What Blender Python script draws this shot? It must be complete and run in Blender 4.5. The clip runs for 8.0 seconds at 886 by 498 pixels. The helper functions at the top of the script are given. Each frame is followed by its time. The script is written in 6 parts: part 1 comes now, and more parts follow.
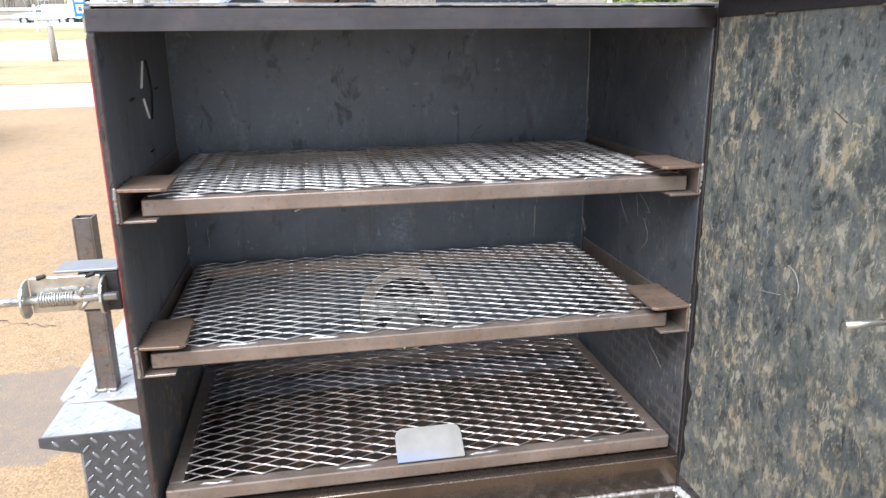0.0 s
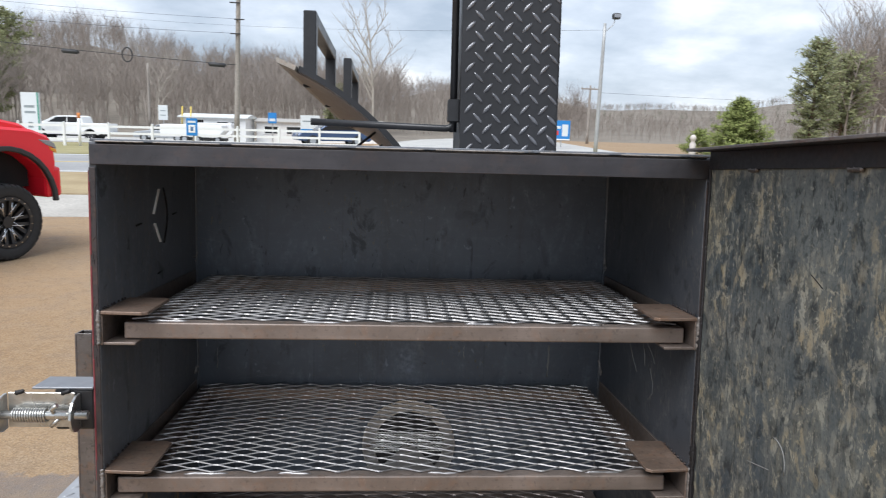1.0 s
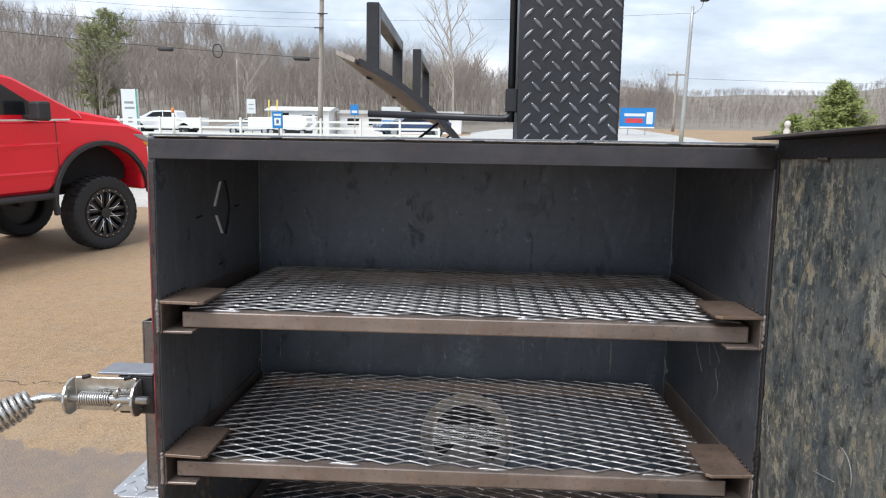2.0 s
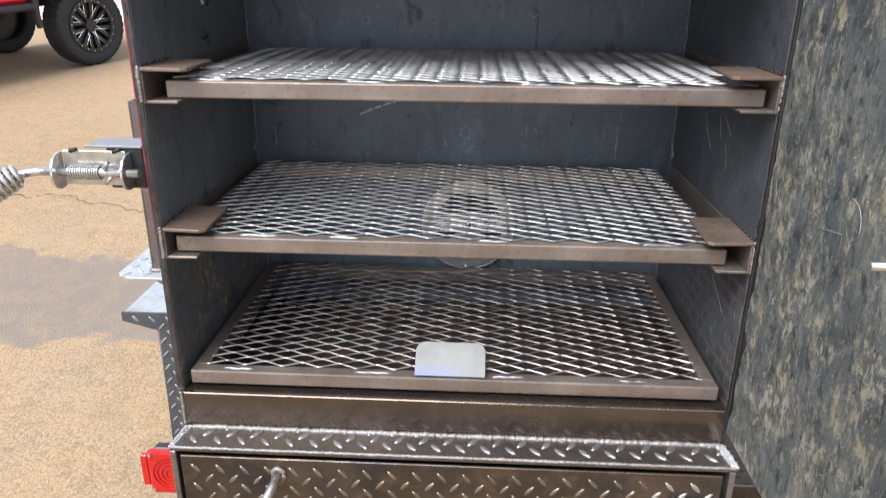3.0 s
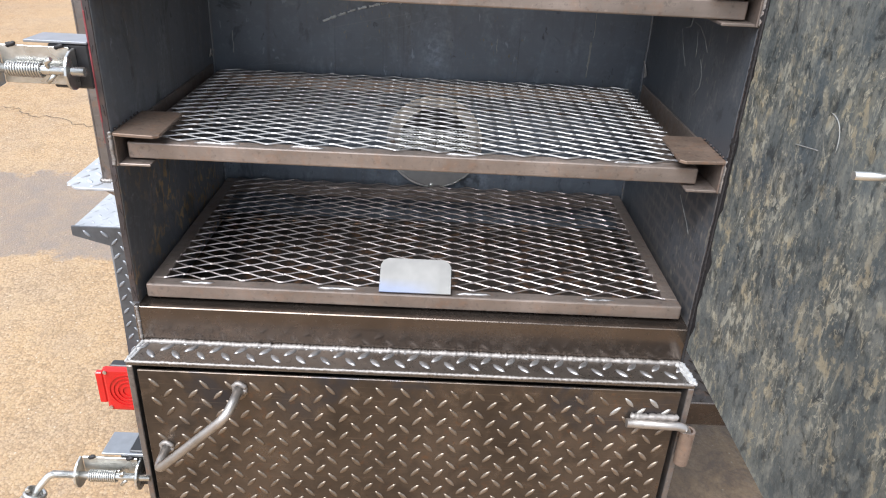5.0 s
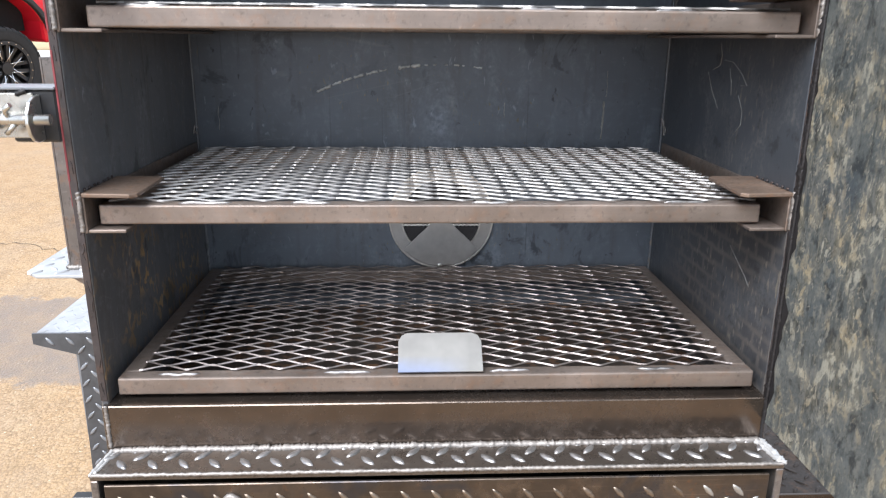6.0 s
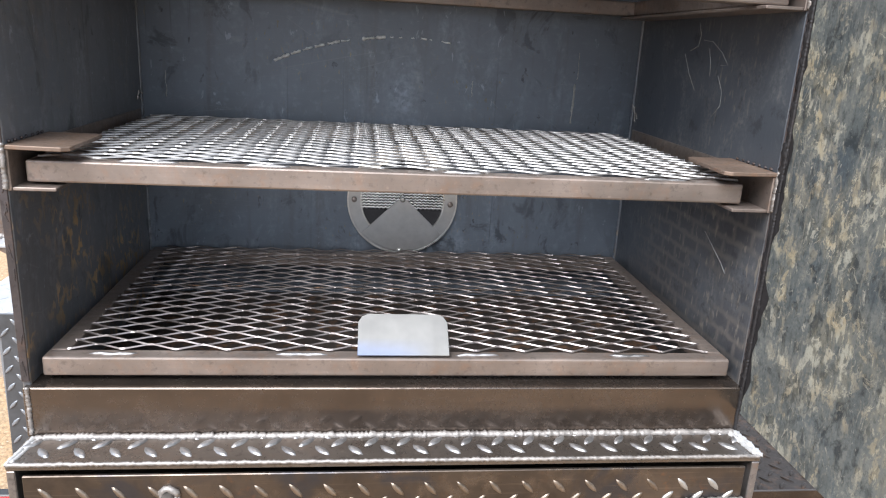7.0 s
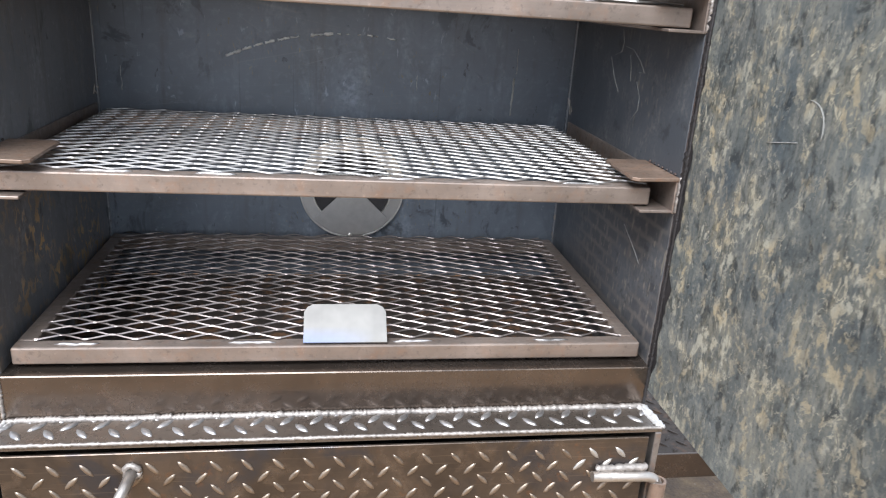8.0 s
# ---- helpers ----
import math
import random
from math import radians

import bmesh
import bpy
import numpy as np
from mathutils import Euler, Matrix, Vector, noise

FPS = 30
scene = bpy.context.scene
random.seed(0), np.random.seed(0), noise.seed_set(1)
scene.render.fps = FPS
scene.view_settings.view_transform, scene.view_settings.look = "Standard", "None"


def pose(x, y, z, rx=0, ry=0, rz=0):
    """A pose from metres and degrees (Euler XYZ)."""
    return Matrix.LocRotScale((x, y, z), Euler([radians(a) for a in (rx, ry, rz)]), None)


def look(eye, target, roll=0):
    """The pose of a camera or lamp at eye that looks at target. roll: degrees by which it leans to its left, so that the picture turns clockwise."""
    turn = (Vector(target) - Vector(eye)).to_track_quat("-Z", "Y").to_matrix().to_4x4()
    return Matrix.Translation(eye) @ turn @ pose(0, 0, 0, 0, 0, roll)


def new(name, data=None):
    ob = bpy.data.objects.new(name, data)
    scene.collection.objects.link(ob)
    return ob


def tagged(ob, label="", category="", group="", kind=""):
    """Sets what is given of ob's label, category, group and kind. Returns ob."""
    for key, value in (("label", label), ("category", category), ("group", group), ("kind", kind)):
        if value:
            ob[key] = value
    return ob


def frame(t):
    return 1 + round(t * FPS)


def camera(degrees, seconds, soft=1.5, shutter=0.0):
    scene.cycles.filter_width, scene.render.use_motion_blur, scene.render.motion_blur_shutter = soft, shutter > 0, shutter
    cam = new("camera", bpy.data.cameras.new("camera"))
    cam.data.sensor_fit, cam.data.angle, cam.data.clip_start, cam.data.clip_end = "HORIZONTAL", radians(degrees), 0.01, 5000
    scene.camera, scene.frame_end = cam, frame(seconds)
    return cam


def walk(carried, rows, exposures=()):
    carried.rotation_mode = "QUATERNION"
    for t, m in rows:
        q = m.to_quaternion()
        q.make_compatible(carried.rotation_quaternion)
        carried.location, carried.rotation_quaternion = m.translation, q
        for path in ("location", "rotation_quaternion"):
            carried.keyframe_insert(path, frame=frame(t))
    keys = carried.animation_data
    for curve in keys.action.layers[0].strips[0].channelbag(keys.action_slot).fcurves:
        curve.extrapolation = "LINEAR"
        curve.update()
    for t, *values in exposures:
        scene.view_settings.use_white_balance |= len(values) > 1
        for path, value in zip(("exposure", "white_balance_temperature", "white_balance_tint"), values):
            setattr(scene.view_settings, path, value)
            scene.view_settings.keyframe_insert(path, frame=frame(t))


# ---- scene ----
cam = camera(63.7, 8.0, soft=1.1, shutter=0.15)
PATH = [
    (0, (-0.211, -1.305, 1.526), (0.131, 0.59, 0.987), -0.7),
    (0.5, (-0.091, -1.275, 1.54), (0.298, 0.661, 1.223), 0.2),
    (1, (-0.022, -1.302, 1.558), (0.109, 0.683, 1.349), 1.4),
    (1.2, (0.012, -1.3, 1.569), (0.035, 0.69, 1.364), 1.7),
    (2.3, (0.036, -1.272, 1.549), (-0.061, 0.703, 1.253), 0.9),
    (2.5, (0.037, -1.265, 1.529), (-0.062, 0.698, 1.156), 0.8),
    (3, (0.042, -1.249, 1.452), (-0.047, 0.616, 0.736), 0.5),
    (3.5, (0.039, -1.247, 1.403), (-0.029, 0.548, 0.523), 0.7),
    (4, (0.037, -1.249, 1.393), (-0.005, 0.531, 0.481), 1.4),
    (5.3, (0.027, -1.223, 1.419), (0.075, 0.572, 0.539), 2.8),
    (5.5, (0.035, -1.224, 1.42), (0.065, 0.64, 0.696), 1.2),
    (6, (-0.051, -1.083, 1.232), (0.037, 0.833, 0.663), 0.5),
    (6.5, (-0.093, -1.055, 1.161), (0.048, 0.86, 0.603), 1.9),
    (7, (-0.075, -1.014, 1.162), (0.157, 0.895, 0.61), 3.2),
    (7.5, (-0.071, -1.018, 1.165), (0.206, 0.877, 0.588), 4.0),
    (8, (-0.033, -1.107, 1.261), (0.283, 0.754, 0.601), 3.9),
]
EXPOSURES = [(t, e, 6150, 10) for t, e in ((0.0, 1.78), (0.5, 1.18), (1.0, 0.80), (2.5, 1.12), (3.0, 1.47), (3.5, 1.55), (4.0, 1.52), (5.5, 1.66), (6.0, 1.70), (7.0, 1.86), (8.0, 1.90))]
SKY, SUN = 0.72, 2.1
# trailer frame: the tongue stands low, so the whole smoker leans forward a little
TILT = Matrix.Translation((0, 0, 0.25)) @ Matrix.Rotation(radians(-4.5), 4, "X")
walk(cam, [(t, TILT @ look(eye, target, roll)) for t, eye, target, roll in PATH], exposures=EXPOSURES)

# ---- world and sun ----
world = bpy.data.worlds.new("overcast")
scene.world = world
world.use_nodes = True
wt = world.node_tree
wt.nodes.clear()
w_out = wt.nodes.new("ShaderNodeOutputWorld")
w_bg = wt.nodes.new("ShaderNodeBackground")
w_sky = wt.nodes.new("ShaderNodeTexSky")
w_sky.sky_type = "NISHITA"
w_sky.sun_disc = False
w_sky.sun_elevation = radians(56)
w_sky.sun_rotation = radians(215)
w_gain = wt.nodes.new("ShaderNodeVectorMath")
w_gain.operation = "SCALE"
w_gain.inputs["Scale"].default_value = 0.1
w_co = wt.nodes.new("ShaderNodeTexCoord")
w_sep = wt.nodes.new("ShaderNodeSeparateXYZ")
w_up = wt.nodes.new("ShaderNodeMath")
w_up.operation = "MAXIMUM"
w_up.inputs[1].default_value = 0.0
w_lift = wt.nodes.new("ShaderNodeMath")
w_lift.operation = "ADD"
w_lift.inputs[1].default_value = 0.30
w_div = wt.nodes.new("ShaderNodeVectorMath")
w_div.operation = "DIVIDE"
w_cmb = wt.nodes.new("ShaderNodeCombineXYZ")
w_noise = wt.nodes.new("ShaderNodeTexNoise")
w_noise.inputs["Scale"].default_value = 1.7
w_noise.inputs["Detail"].default_value = 7
w_noise.inputs["Roughness"].default_value = 0.55
w_ramp = wt.nodes.new("ShaderNodeValToRGB")
w_ramp.color_ramp.elements[0].position, w_ramp.color_ramp.elements[0].color = 0.36, (0.44, 0.50, 0.58, 1)
w_ramp.color_ramp.elements[1].position, w_ramp.color_ramp.elements[1].color = 0.66, (1.0, 1.0, 1.0, 1)
w_mid = w_ramp.color_ramp.elements.new(0.52)
w_mid.color = (0.66, 0.71, 0.78, 1)
w_mix = wt.nodes.new("ShaderNodeMix")
w_mix.data_type = "RGBA"
w_mix.inputs[0].default_value = 0.86
L = wt.links.new
L(w_co.outputs["Generated"], w_sep.inputs[0])
L(w_sep.outputs[2], w_up.inputs[0])
L(w_up.outputs[0], w_lift.inputs[0])
for k in range(3):
    L(w_lift.outputs[0], w_cmb.inputs[k])
L(w_co.outputs["Generated"], w_div.inputs[0])
L(w_cmb.outputs[0], w_div.inputs[1])
L(w_div.outputs[0], w_noise.inputs["Vector"])
L(w_noise.outputs[0], w_ramp.inputs[0])
L(w_sky.outputs[0], w_gain.inputs[0])
L(w_gain.outputs[0], w_mix.inputs[6])
L(w_ramp.outputs[0], w_mix.inputs[7])
L(w_mix.outputs[2], w_bg.inputs["Color"])
w_bg.inputs["Strength"].default_value = SKY
L(w_bg.outputs[0], w_out.inputs[0])

sun_data = bpy.data.lights.new("sun", "SUN")
sun_data.energy, sun_data.angle, sun_data.color = SUN, radians(40), (1.0, 0.98, 0.95)
sun = new("sun", sun_data)
sun.matrix_world = look((0, 0, 0), (math.sin(radians(35)) * 0.56, math.cos(radians(35)) * 0.56, -0.83))


# ---- materials ----
class Mat:
    """A procedural material: node helpers round one Principled shader."""

    def __init__(self, name, rough=0.5, metal=0.0, spec=0.5):
        self.m = bpy.data.materials.new(name)
        self.m.use_nodes = True
        self.t = self.m.node_tree
        self.p = self.t.nodes["Principled BSDF"]
        self.p.inputs["Roughness"].default_value = rough
        self.p.inputs["Metallic"].default_value = metal
        self.p.inputs["Specular IOR Level"].default_value = spec
        self.co = self.t.nodes.new("ShaderNodeTexCoord").outputs["Object"]

    def node(self, kind, **kw):
        n = self.t.nodes.new(kind)
        for k, v in kw.items():
            n.inputs[k].default_value = v
        return n

    def link(self, a, b):
        self.t.links.new(a, b)

    def stretch(self, sx, sy, sz, rz=0.0):
        n = self.node("ShaderNodeMapping")
        n.inputs["Scale"].default_value = (sx, sy, sz)
        n.inputs["Rotation"].default_value = (0, 0, rz)
        self.link(self.co, n.inputs["Vector"])
        return n.outputs[0]

    def noise(self, scale, detail=3.0, rough=0.55, vec=None, warp=0.0):
        n = self.node("ShaderNodeTexNoise", Scale=scale, Detail=detail, Roughness=rough, Distortion=warp)
        self.link(vec or self.co, n.inputs["Vector"])
        return n.outputs[0]

    def cells(self, scale, vec=None, feature="F1", out="Distance"):
        n = self.node("ShaderNodeTexVoronoi", Scale=scale)
        n.feature = feature
        self.link(vec or self.co, n.inputs["Vector"])
        return n.outputs[out]

    def band(self, val, lo, hi, a=0.0, b=1.0):
        n = self.node("ShaderNodeMapRange")
        for k, v in zip(("From Min", "From Max", "To Min", "To Max"), (lo, hi, a, b)):
            n.inputs[k].default_value = v
        self.link(val, n.inputs["Value"])
        return n.outputs[0]

    def math(self, op, a, b):
        n = self.node("ShaderNodeMath")
        n.operation = op
        for k, v in enumerate((a, b)):
            if isinstance(v, (int, float)):
                n.inputs[k].default_value = v
            else:
                self.link(v, n.inputs[k])
        return n.outputs[0]

    def mix(self, fac, a, b):
        n = self.node("ShaderNodeMix")
        n.data_type = "RGBA"
        for k, v in ((0, fac), (6, a), (7, b)):
            if isinstance(v, tuple):
                n.inputs[k].default_value = (*v, 1)
            elif isinstance(v, (int, float)):
                n.inputs[k].default_value = v
            else:
                self.link(v, n.inputs[k])
        return n.outputs[2]

    def rand(self):
        return self.t.nodes.new("ShaderNodeObjectInfo").outputs["Random"]

    def island(self):
        return self.t.nodes.new("ShaderNodeNewGeometry").outputs["Random Per Island"]

    def color(self, v):
        if isinstance(v, tuple):
            self.p.inputs["Base Color"].default_value = (*v, 1)
        else:
            self.link(v, self.p.inputs["Base Color"])
        return self

    def rough(self, v):
        self.link(v, self.p.inputs["Roughness"])
        return self

    def bump(self, h, strength=0.3, dist=0.002):
        n = self.node("ShaderNodeBump", Strength=strength, Distance=dist)
        self.link(h, n.inputs["Height"])
        self.link(n.outputs[0], self.p.inputs["Normal"])
        return self


def plain(name, c, rough=0.5, metal=0.0, vary=0.25, scale=40.0, bump=0.0, spec=0.5):
    """A paint, plastic or metal with mild mottling at two sizes."""
    m = Mat(name, rough, metal, spec)
    n1, n2 = m.noise(scale, 4), m.noise(scale / 9, 3)
    k = m.math("ADD", m.math("MULTIPLY", n1, 0.5), m.math("MULTIPLY", n2, 0.5))
    dark, light = tuple(v * (1 - vary) for v in c), tuple(min(1.0, v * (1 + vary)) for v in c)
    m.color(m.mix(m.band(k, 0.3, 0.7), dark, light))
    m.rough(m.band(n2, 0.2, 0.8, max(0.02, rough - 0.1), min(1.0, rough + 0.1)))
    if bump:
        m.bump(n1, bump, 0.001)
    return m.m


def mill_scale(name, base, fleck, fleck_amount, scratch=0.0, fleck_top=None, fleck_size=(165, 165, 60)):
    """Hot-rolled steel sheet: blue-grey scale with rubbed flecks, faint runs and scratches."""
    m = Mat(name, 0.42, 0.35, 0.5)
    big = m.noise(2.2, 4, 0.6, warp=0.6)
    fine = m.noise(60, 4, 0.6)
    runs = m.noise(1.0, 4, 0.6, vec=m.stretch(26, 26, 2.0))
    c = m.mix(m.band(big, 0.3, 0.7), tuple(v * 0.72 for v in base), tuple(v * 1.3 for v in base))
    c = m.mix(m.band(runs, 0.54, 0.72, 0, 0.4), c, (base[0] * 0.68, base[1] * 0.56, base[2] * 0.46))
    c = m.mix(m.band(fine, 0.55, 0.8, 0, 0.3), c, tuple(min(1, v * 2.0) for v in base))
    f1 = m.noise(1.0, 3, 0.5, vec=m.stretch(*fleck_size), warp=0.7)
    f2 = m.noise(3.4, 3, 0.6, warp=0.5)
    lim = 0.68 - 0.12 * fleck_amount
    hit = m.math("MULTIPLY", m.band(f1, lim, lim + 0.05), m.band(f2, 0.46, 0.62))
    if fleck_top is not None:
        sep = m.node("ShaderNodeSeparateXYZ")
        m.link(m.co, sep.inputs[0])
        hit = m.math("MULTIPLY", hit, m.band(m.math("ADD", sep.outputs[2], m.math("MULTIPLY", f2, 0.2)), fleck_top, fleck_top + 0.12, 1, 0.1))
    tone = m.mix(m.band(m.noise(7, 2), 0.4, 0.6), fleck, tuple(v * 0.55 for v in fleck))
    c = m.mix(m.math("MULTIPLY", hit, 0.85 if fleck_amount else 0.0), c, tone)
    blot = m.noise(1.0, 5, 0.65, vec=m.stretch(13, 13, 8), warp=0.9)
    c = m.mix(m.math("MULTIPLY", m.band(blot, 0.57, 0.63), m.band(m.noise(2.5, 2), 0.4, 0.6, 0.15, 0.85)), c, tuple(v * 0.36 for v in base))
    nick = m.noise(1.0, 4, 0.65, vec=m.stretch(46, 46, 24), warp=0.5)
    c = m.mix(m.band(nick, 0.66, 0.71, 0, 0.75), c, tuple(v * 0.3 for v in base))
    c = m.mix(m.band(nick, 0.34, 0.29, 0, 0.6), c, tuple(min(1, v * 2.2) for v in base))
    veil = m.math("MULTIPLY", m.band(m.noise(1.0, 6, 0.7, vec=m.stretch(9, 9, 3.2), warp=0.8), 0.52, 0.74), m.band(m.noise(90, 4, 0.65), 0.35, 0.65))
    c = m.mix(m.math("MULTIPLY", veil, 0.55), c, tuple(min(1, v * 2.6) for v in base))
    drip = m.noise(1.0, 3, 0.6, vec=m.stretch(70, 70, 1.1))
    c = m.mix(m.math("MULTIPLY", m.band(drip, 0.62, 0.70, 0, 0.6), m.band(m.noise(4, 2), 0.48, 0.6)), c, tuple(v * 0.45 for v in base))
    if scratch:
        sc = m.cells(1.0, vec=m.stretch(3, 3, 26, 0.5), feature="DISTANCE_TO_EDGE")
        c = m.mix(m.math("MULTIPLY", m.band(sc, 0.0, 0.006, 1, 0), scratch), c, (0.35, 0.35, 0.34))
    m.color(c)
    m.rough(m.band(big, 0.3, 0.7, 0.34, 0.52))
    m.bump(m.math("ADD", fine, m.math("MULTIPLY", f1, 0.6)), 0.12, 0.0015)
    return m.m


def bare_steel(name, c, rough=0.42, metal=0.75, rust=0.3, grain=(4, 60, 60), spots=1.0):
    """Raw rolled bar or plate: brownish oxide, faint rust, drawn grain."""
    m = Mat(name, rough, metal)
    big, fine = m.noise(7, 4, 0.6, warp=0.4), m.noise(120, 3, 0.6)
    drawn = m.noise(1.0, 3, 0.6, vec=m.stretch(*grain))
    k = m.mix(m.band(big, 0.3, 0.7), tuple(v * 0.75 for v in c), tuple(v * 1.25 for v in c))
    k = m.mix(m.band(drawn, 0.35, 0.7, 0, 0.5), k, tuple(v * 0.7 for v in c))
    k = m.mix(m.math("MULTIPLY", m.band(m.noise(34, 4, 0.65), 0.52, 0.66), rust), k, (0.30, 0.15, 0.07))
    spot = m.noise(75, 5, 0.7, warp=0.3)
    k = m.mix(m.band(spot, 0.44, 0.34, 0, 0.6 * spots), k, tuple(v * 0.35 for v in c))
    k = m.mix(m.band(spot, 0.60, 0.70, 0, 0.4 * spots), k, tuple(min(1, v * 1.9) for v in c))
    m.color(k)
    m.rough(m.band(m.math("ADD", m.math("MULTIPLY", fine, 0.5), m.math("MULTIPLY", big, 0.5)), 0.35, 0.65, rough - 0.1, rough + 0.16))
    m.bump(fine, 0.1, 0.0008)
    return m.m


def tread_steel(name, c):
    """Brown rolled tread plate: oxide clouds, dark bluish heat marks, fine scratches and a patchy sheen."""
    m = Mat(name, 0.33, 0.82)
    big, mid, fine = m.noise(4.5, 5, 0.6, warp=0.5), m.noise(19, 5, 0.65, warp=0.4), m.noise(140, 3, 0.6)
    k = m.mix(m.band(big, 0.32, 0.68), tuple(v * 0.62 for v in c), tuple(v * 1.25 for v in c))
    k = m.mix(m.band(mid, 0.52, 0.68, 0, 0.6), k, tuple(v * 0.5 for v in c))
    k = m.mix(m.band(mid, 0.46, 0.34, 0, 0.45), k, tuple(v * 1.7 for v in c))
    sep = m.node("ShaderNodeSeparateXYZ")
    m.link(m.co, sep.inputs[0])
    heat = m.math("MULTIPLY", m.band(m.noise(6.5, 4, 0.6, warp=0.6), 0.50, 0.60), m.band(m.math("ADD", sep.outputs[2], m.math("MULTIPLY", big, 0.1)), 0.46, 0.54, 0, 0.75))
    k = m.mix(heat, k, (0.052, 0.054, 0.066))
    rusty = m.math("MULTIPLY", m.band(m.noise(46, 5, 0.7), 0.57, 0.68), m.band(big, 0.42, 0.6, 0, 0.4))
    k = m.mix(rusty, k, (0.23, 0.115, 0.055))
    sc = m.noise(1.0, 3, 0.6, vec=m.stretch(6, 6, 190))
    k = m.mix(m.band(sc, 0.60, 0.70, 0, 0.35), k, tuple(v * 2.2 for v in c))
    m.color(k)
    m.rough(m.band(m.math("ADD", m.math("MULTIPLY", mid, 0.6), m.math("MULTIPLY", fine, 0.4)), 0.36, 0.64, 0.24, 0.46))
    m.bump(m.math("ADD", fine, m.math("MULTIPLY", mid, 1.5)), 0.14, 0.0012)
    return m.m


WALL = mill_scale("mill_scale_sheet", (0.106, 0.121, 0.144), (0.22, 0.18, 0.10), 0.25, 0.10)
# paler than the other sheets: the left wall's sky sheen is in the colour
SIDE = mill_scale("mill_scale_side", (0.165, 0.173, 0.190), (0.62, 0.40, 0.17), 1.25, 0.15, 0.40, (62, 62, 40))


def door_sheet():
    """Old sheet: slate scale in clouds, tan rubbed patches and curled upright flecks, thickest beside the hinge, dark pits."""
    m = Mat("mottled_door_sheet", 0.42, 0.3, 0.5)
    sep = m.node("ShaderNodeSeparateXYZ")
    m.link(m.co, sep.inputs[0])
    wob = m.math("MULTIPLY", m.noise(2.6, 3), 0.5)
    near = m.band(m.math("ADD", sep.outputs[1], wob), -0.50, 0.10)
    high = m.band(m.math("ADD", sep.outputs[2], m.math("MULTIPLY", m.noise(3.1, 3), 0.3)), 0.22, 0.52)
    # clouds of slate blue, grey-green and near-black
    cloud = m.noise(4.2, 6, 0.62, warp=0.5)
    c = m.mix(m.band(cloud, 0.34, 0.64), (0.054, 0.066, 0.073), (0.172, 0.188, 0.182))
    c = m.mix(m.band(m.noise(6.5, 4, 0.6, warp=0.7), 0.52, 0.64, 0, 0.5), c, (0.070, 0.095, 0.118))
    c = m.mix(m.band(m.noise(1.0, 5, 0.65, vec=m.stretch(20, 20, 11), warp=0.8), 0.50, 0.62, 0, 0.7), c, (0.205, 0.212, 0.196))
    # dark smudges a thumb wide
    smudge = m.noise(1.0, 5, 0.65, vec=m.stretch(36, 36, 24), warp=0.5)
    c = m.mix(m.band(smudge, 0.46, 0.37, 0, 0.8), c, (0.030, 0.036, 0.040))
    # tan clouds, with a streaky grain inside
    patch = m.noise(1.0, 5, 0.62, vec=m.stretch(9.5, 9.5, 7), warp=0.5)
    streak = m.noise(1.0, 5, 0.7, vec=m.stretch(85, 85, 38), warp=0.3)
    amount = m.math("ADD", m.math("MULTIPLY", near, 0.5), m.math("ADD", m.math("MULTIPLY", high, 0.25), 0.16))
    tan = m.math("MULTIPLY", m.math("MULTIPLY", m.band(patch, 0.47, 0.60), m.band(streak, 0.42, 0.56, 0.1, 1)), m.math("MULTIPLY", amount, 0.95))
    c = m.mix(tan, c, (0.265, 0.244, 0.178))
    # ragged tan flakes and curled wisps, close together inside the patches
    dense = m.math("MULTIPLY", m.band(patch, 0.40, 0.56), m.math("ADD", amount, 0.15))
    flake = m.noise(1.0, 5, 0.68, vec=m.stretch(50, 50, 31), warp=0.35)
    tone = m.mix(m.band(m.noise(17, 3), 0.42, 0.58), (0.42, 0.355, 0.235), (0.43, 0.42, 0.35))
    c = m.mix(m.math("MULTIPLY", m.band(flake, 0.525, 0.575), m.math("MULTIPLY", dense, 1.15)), c, tone)
    curl = m.noise(1.0, 3, 0.55, vec=m.stretch(46, 46, 24), warp=0.9)
    wisp = m.band(m.math("ABSOLUTE", m.math("SUBTRACT", curl, 0.5), 0.0), 0.004, 0.018, 1, 0)
    broken = m.band(m.noise(1.0, 3, 0.6, vec=m.stretch(60, 60, 40)), 0.47, 0.55)
    c = m.mix(m.math("MULTIPLY", m.math("MULTIPLY", wisp, broken), m.math("MULTIPLY", dense, 1.35)), c, (0.48, 0.445, 0.345))
    c = m.mix(m.math("MULTIPLY", m.band(flake, 0.44, 0.36), m.math("ADD", m.math("MULTIPLY", amount, 0.6), 0.25)), c, (0.034, 0.040, 0.044))
    # thin upright runs, dark and pale
    runs = m.noise(1.0, 4, 0.6, vec=m.stretch(130, 130, 16), warp=0.3)
    c = m.mix(m.band(runs, 0.42, 0.34, 0, 0.35), c, (0.036, 0.040, 0.042))
    c = m.mix(m.math("MULTIPLY", m.band(runs, 0.58, 0.68), m.math("MULTIPLY", amount, 0.45)), c, (0.36, 0.325, 0.24))
    fl = m.noise(1.0, 3, 0.6, vec=m.stretch(120, 120, 62), warp=0.8)
    c = m.mix(m.math("MULTIPLY", m.band(fl, 0.63, 0.70), m.math("ADD", amount, 0.12)), c, (0.44, 0.42, 0.35))
    grain = m.noise(210, 3, 0.7)
    c = m.mix(m.band(grain, 0.46, 0.34, 0, 0.4), c, (0.045, 0.050, 0.050))
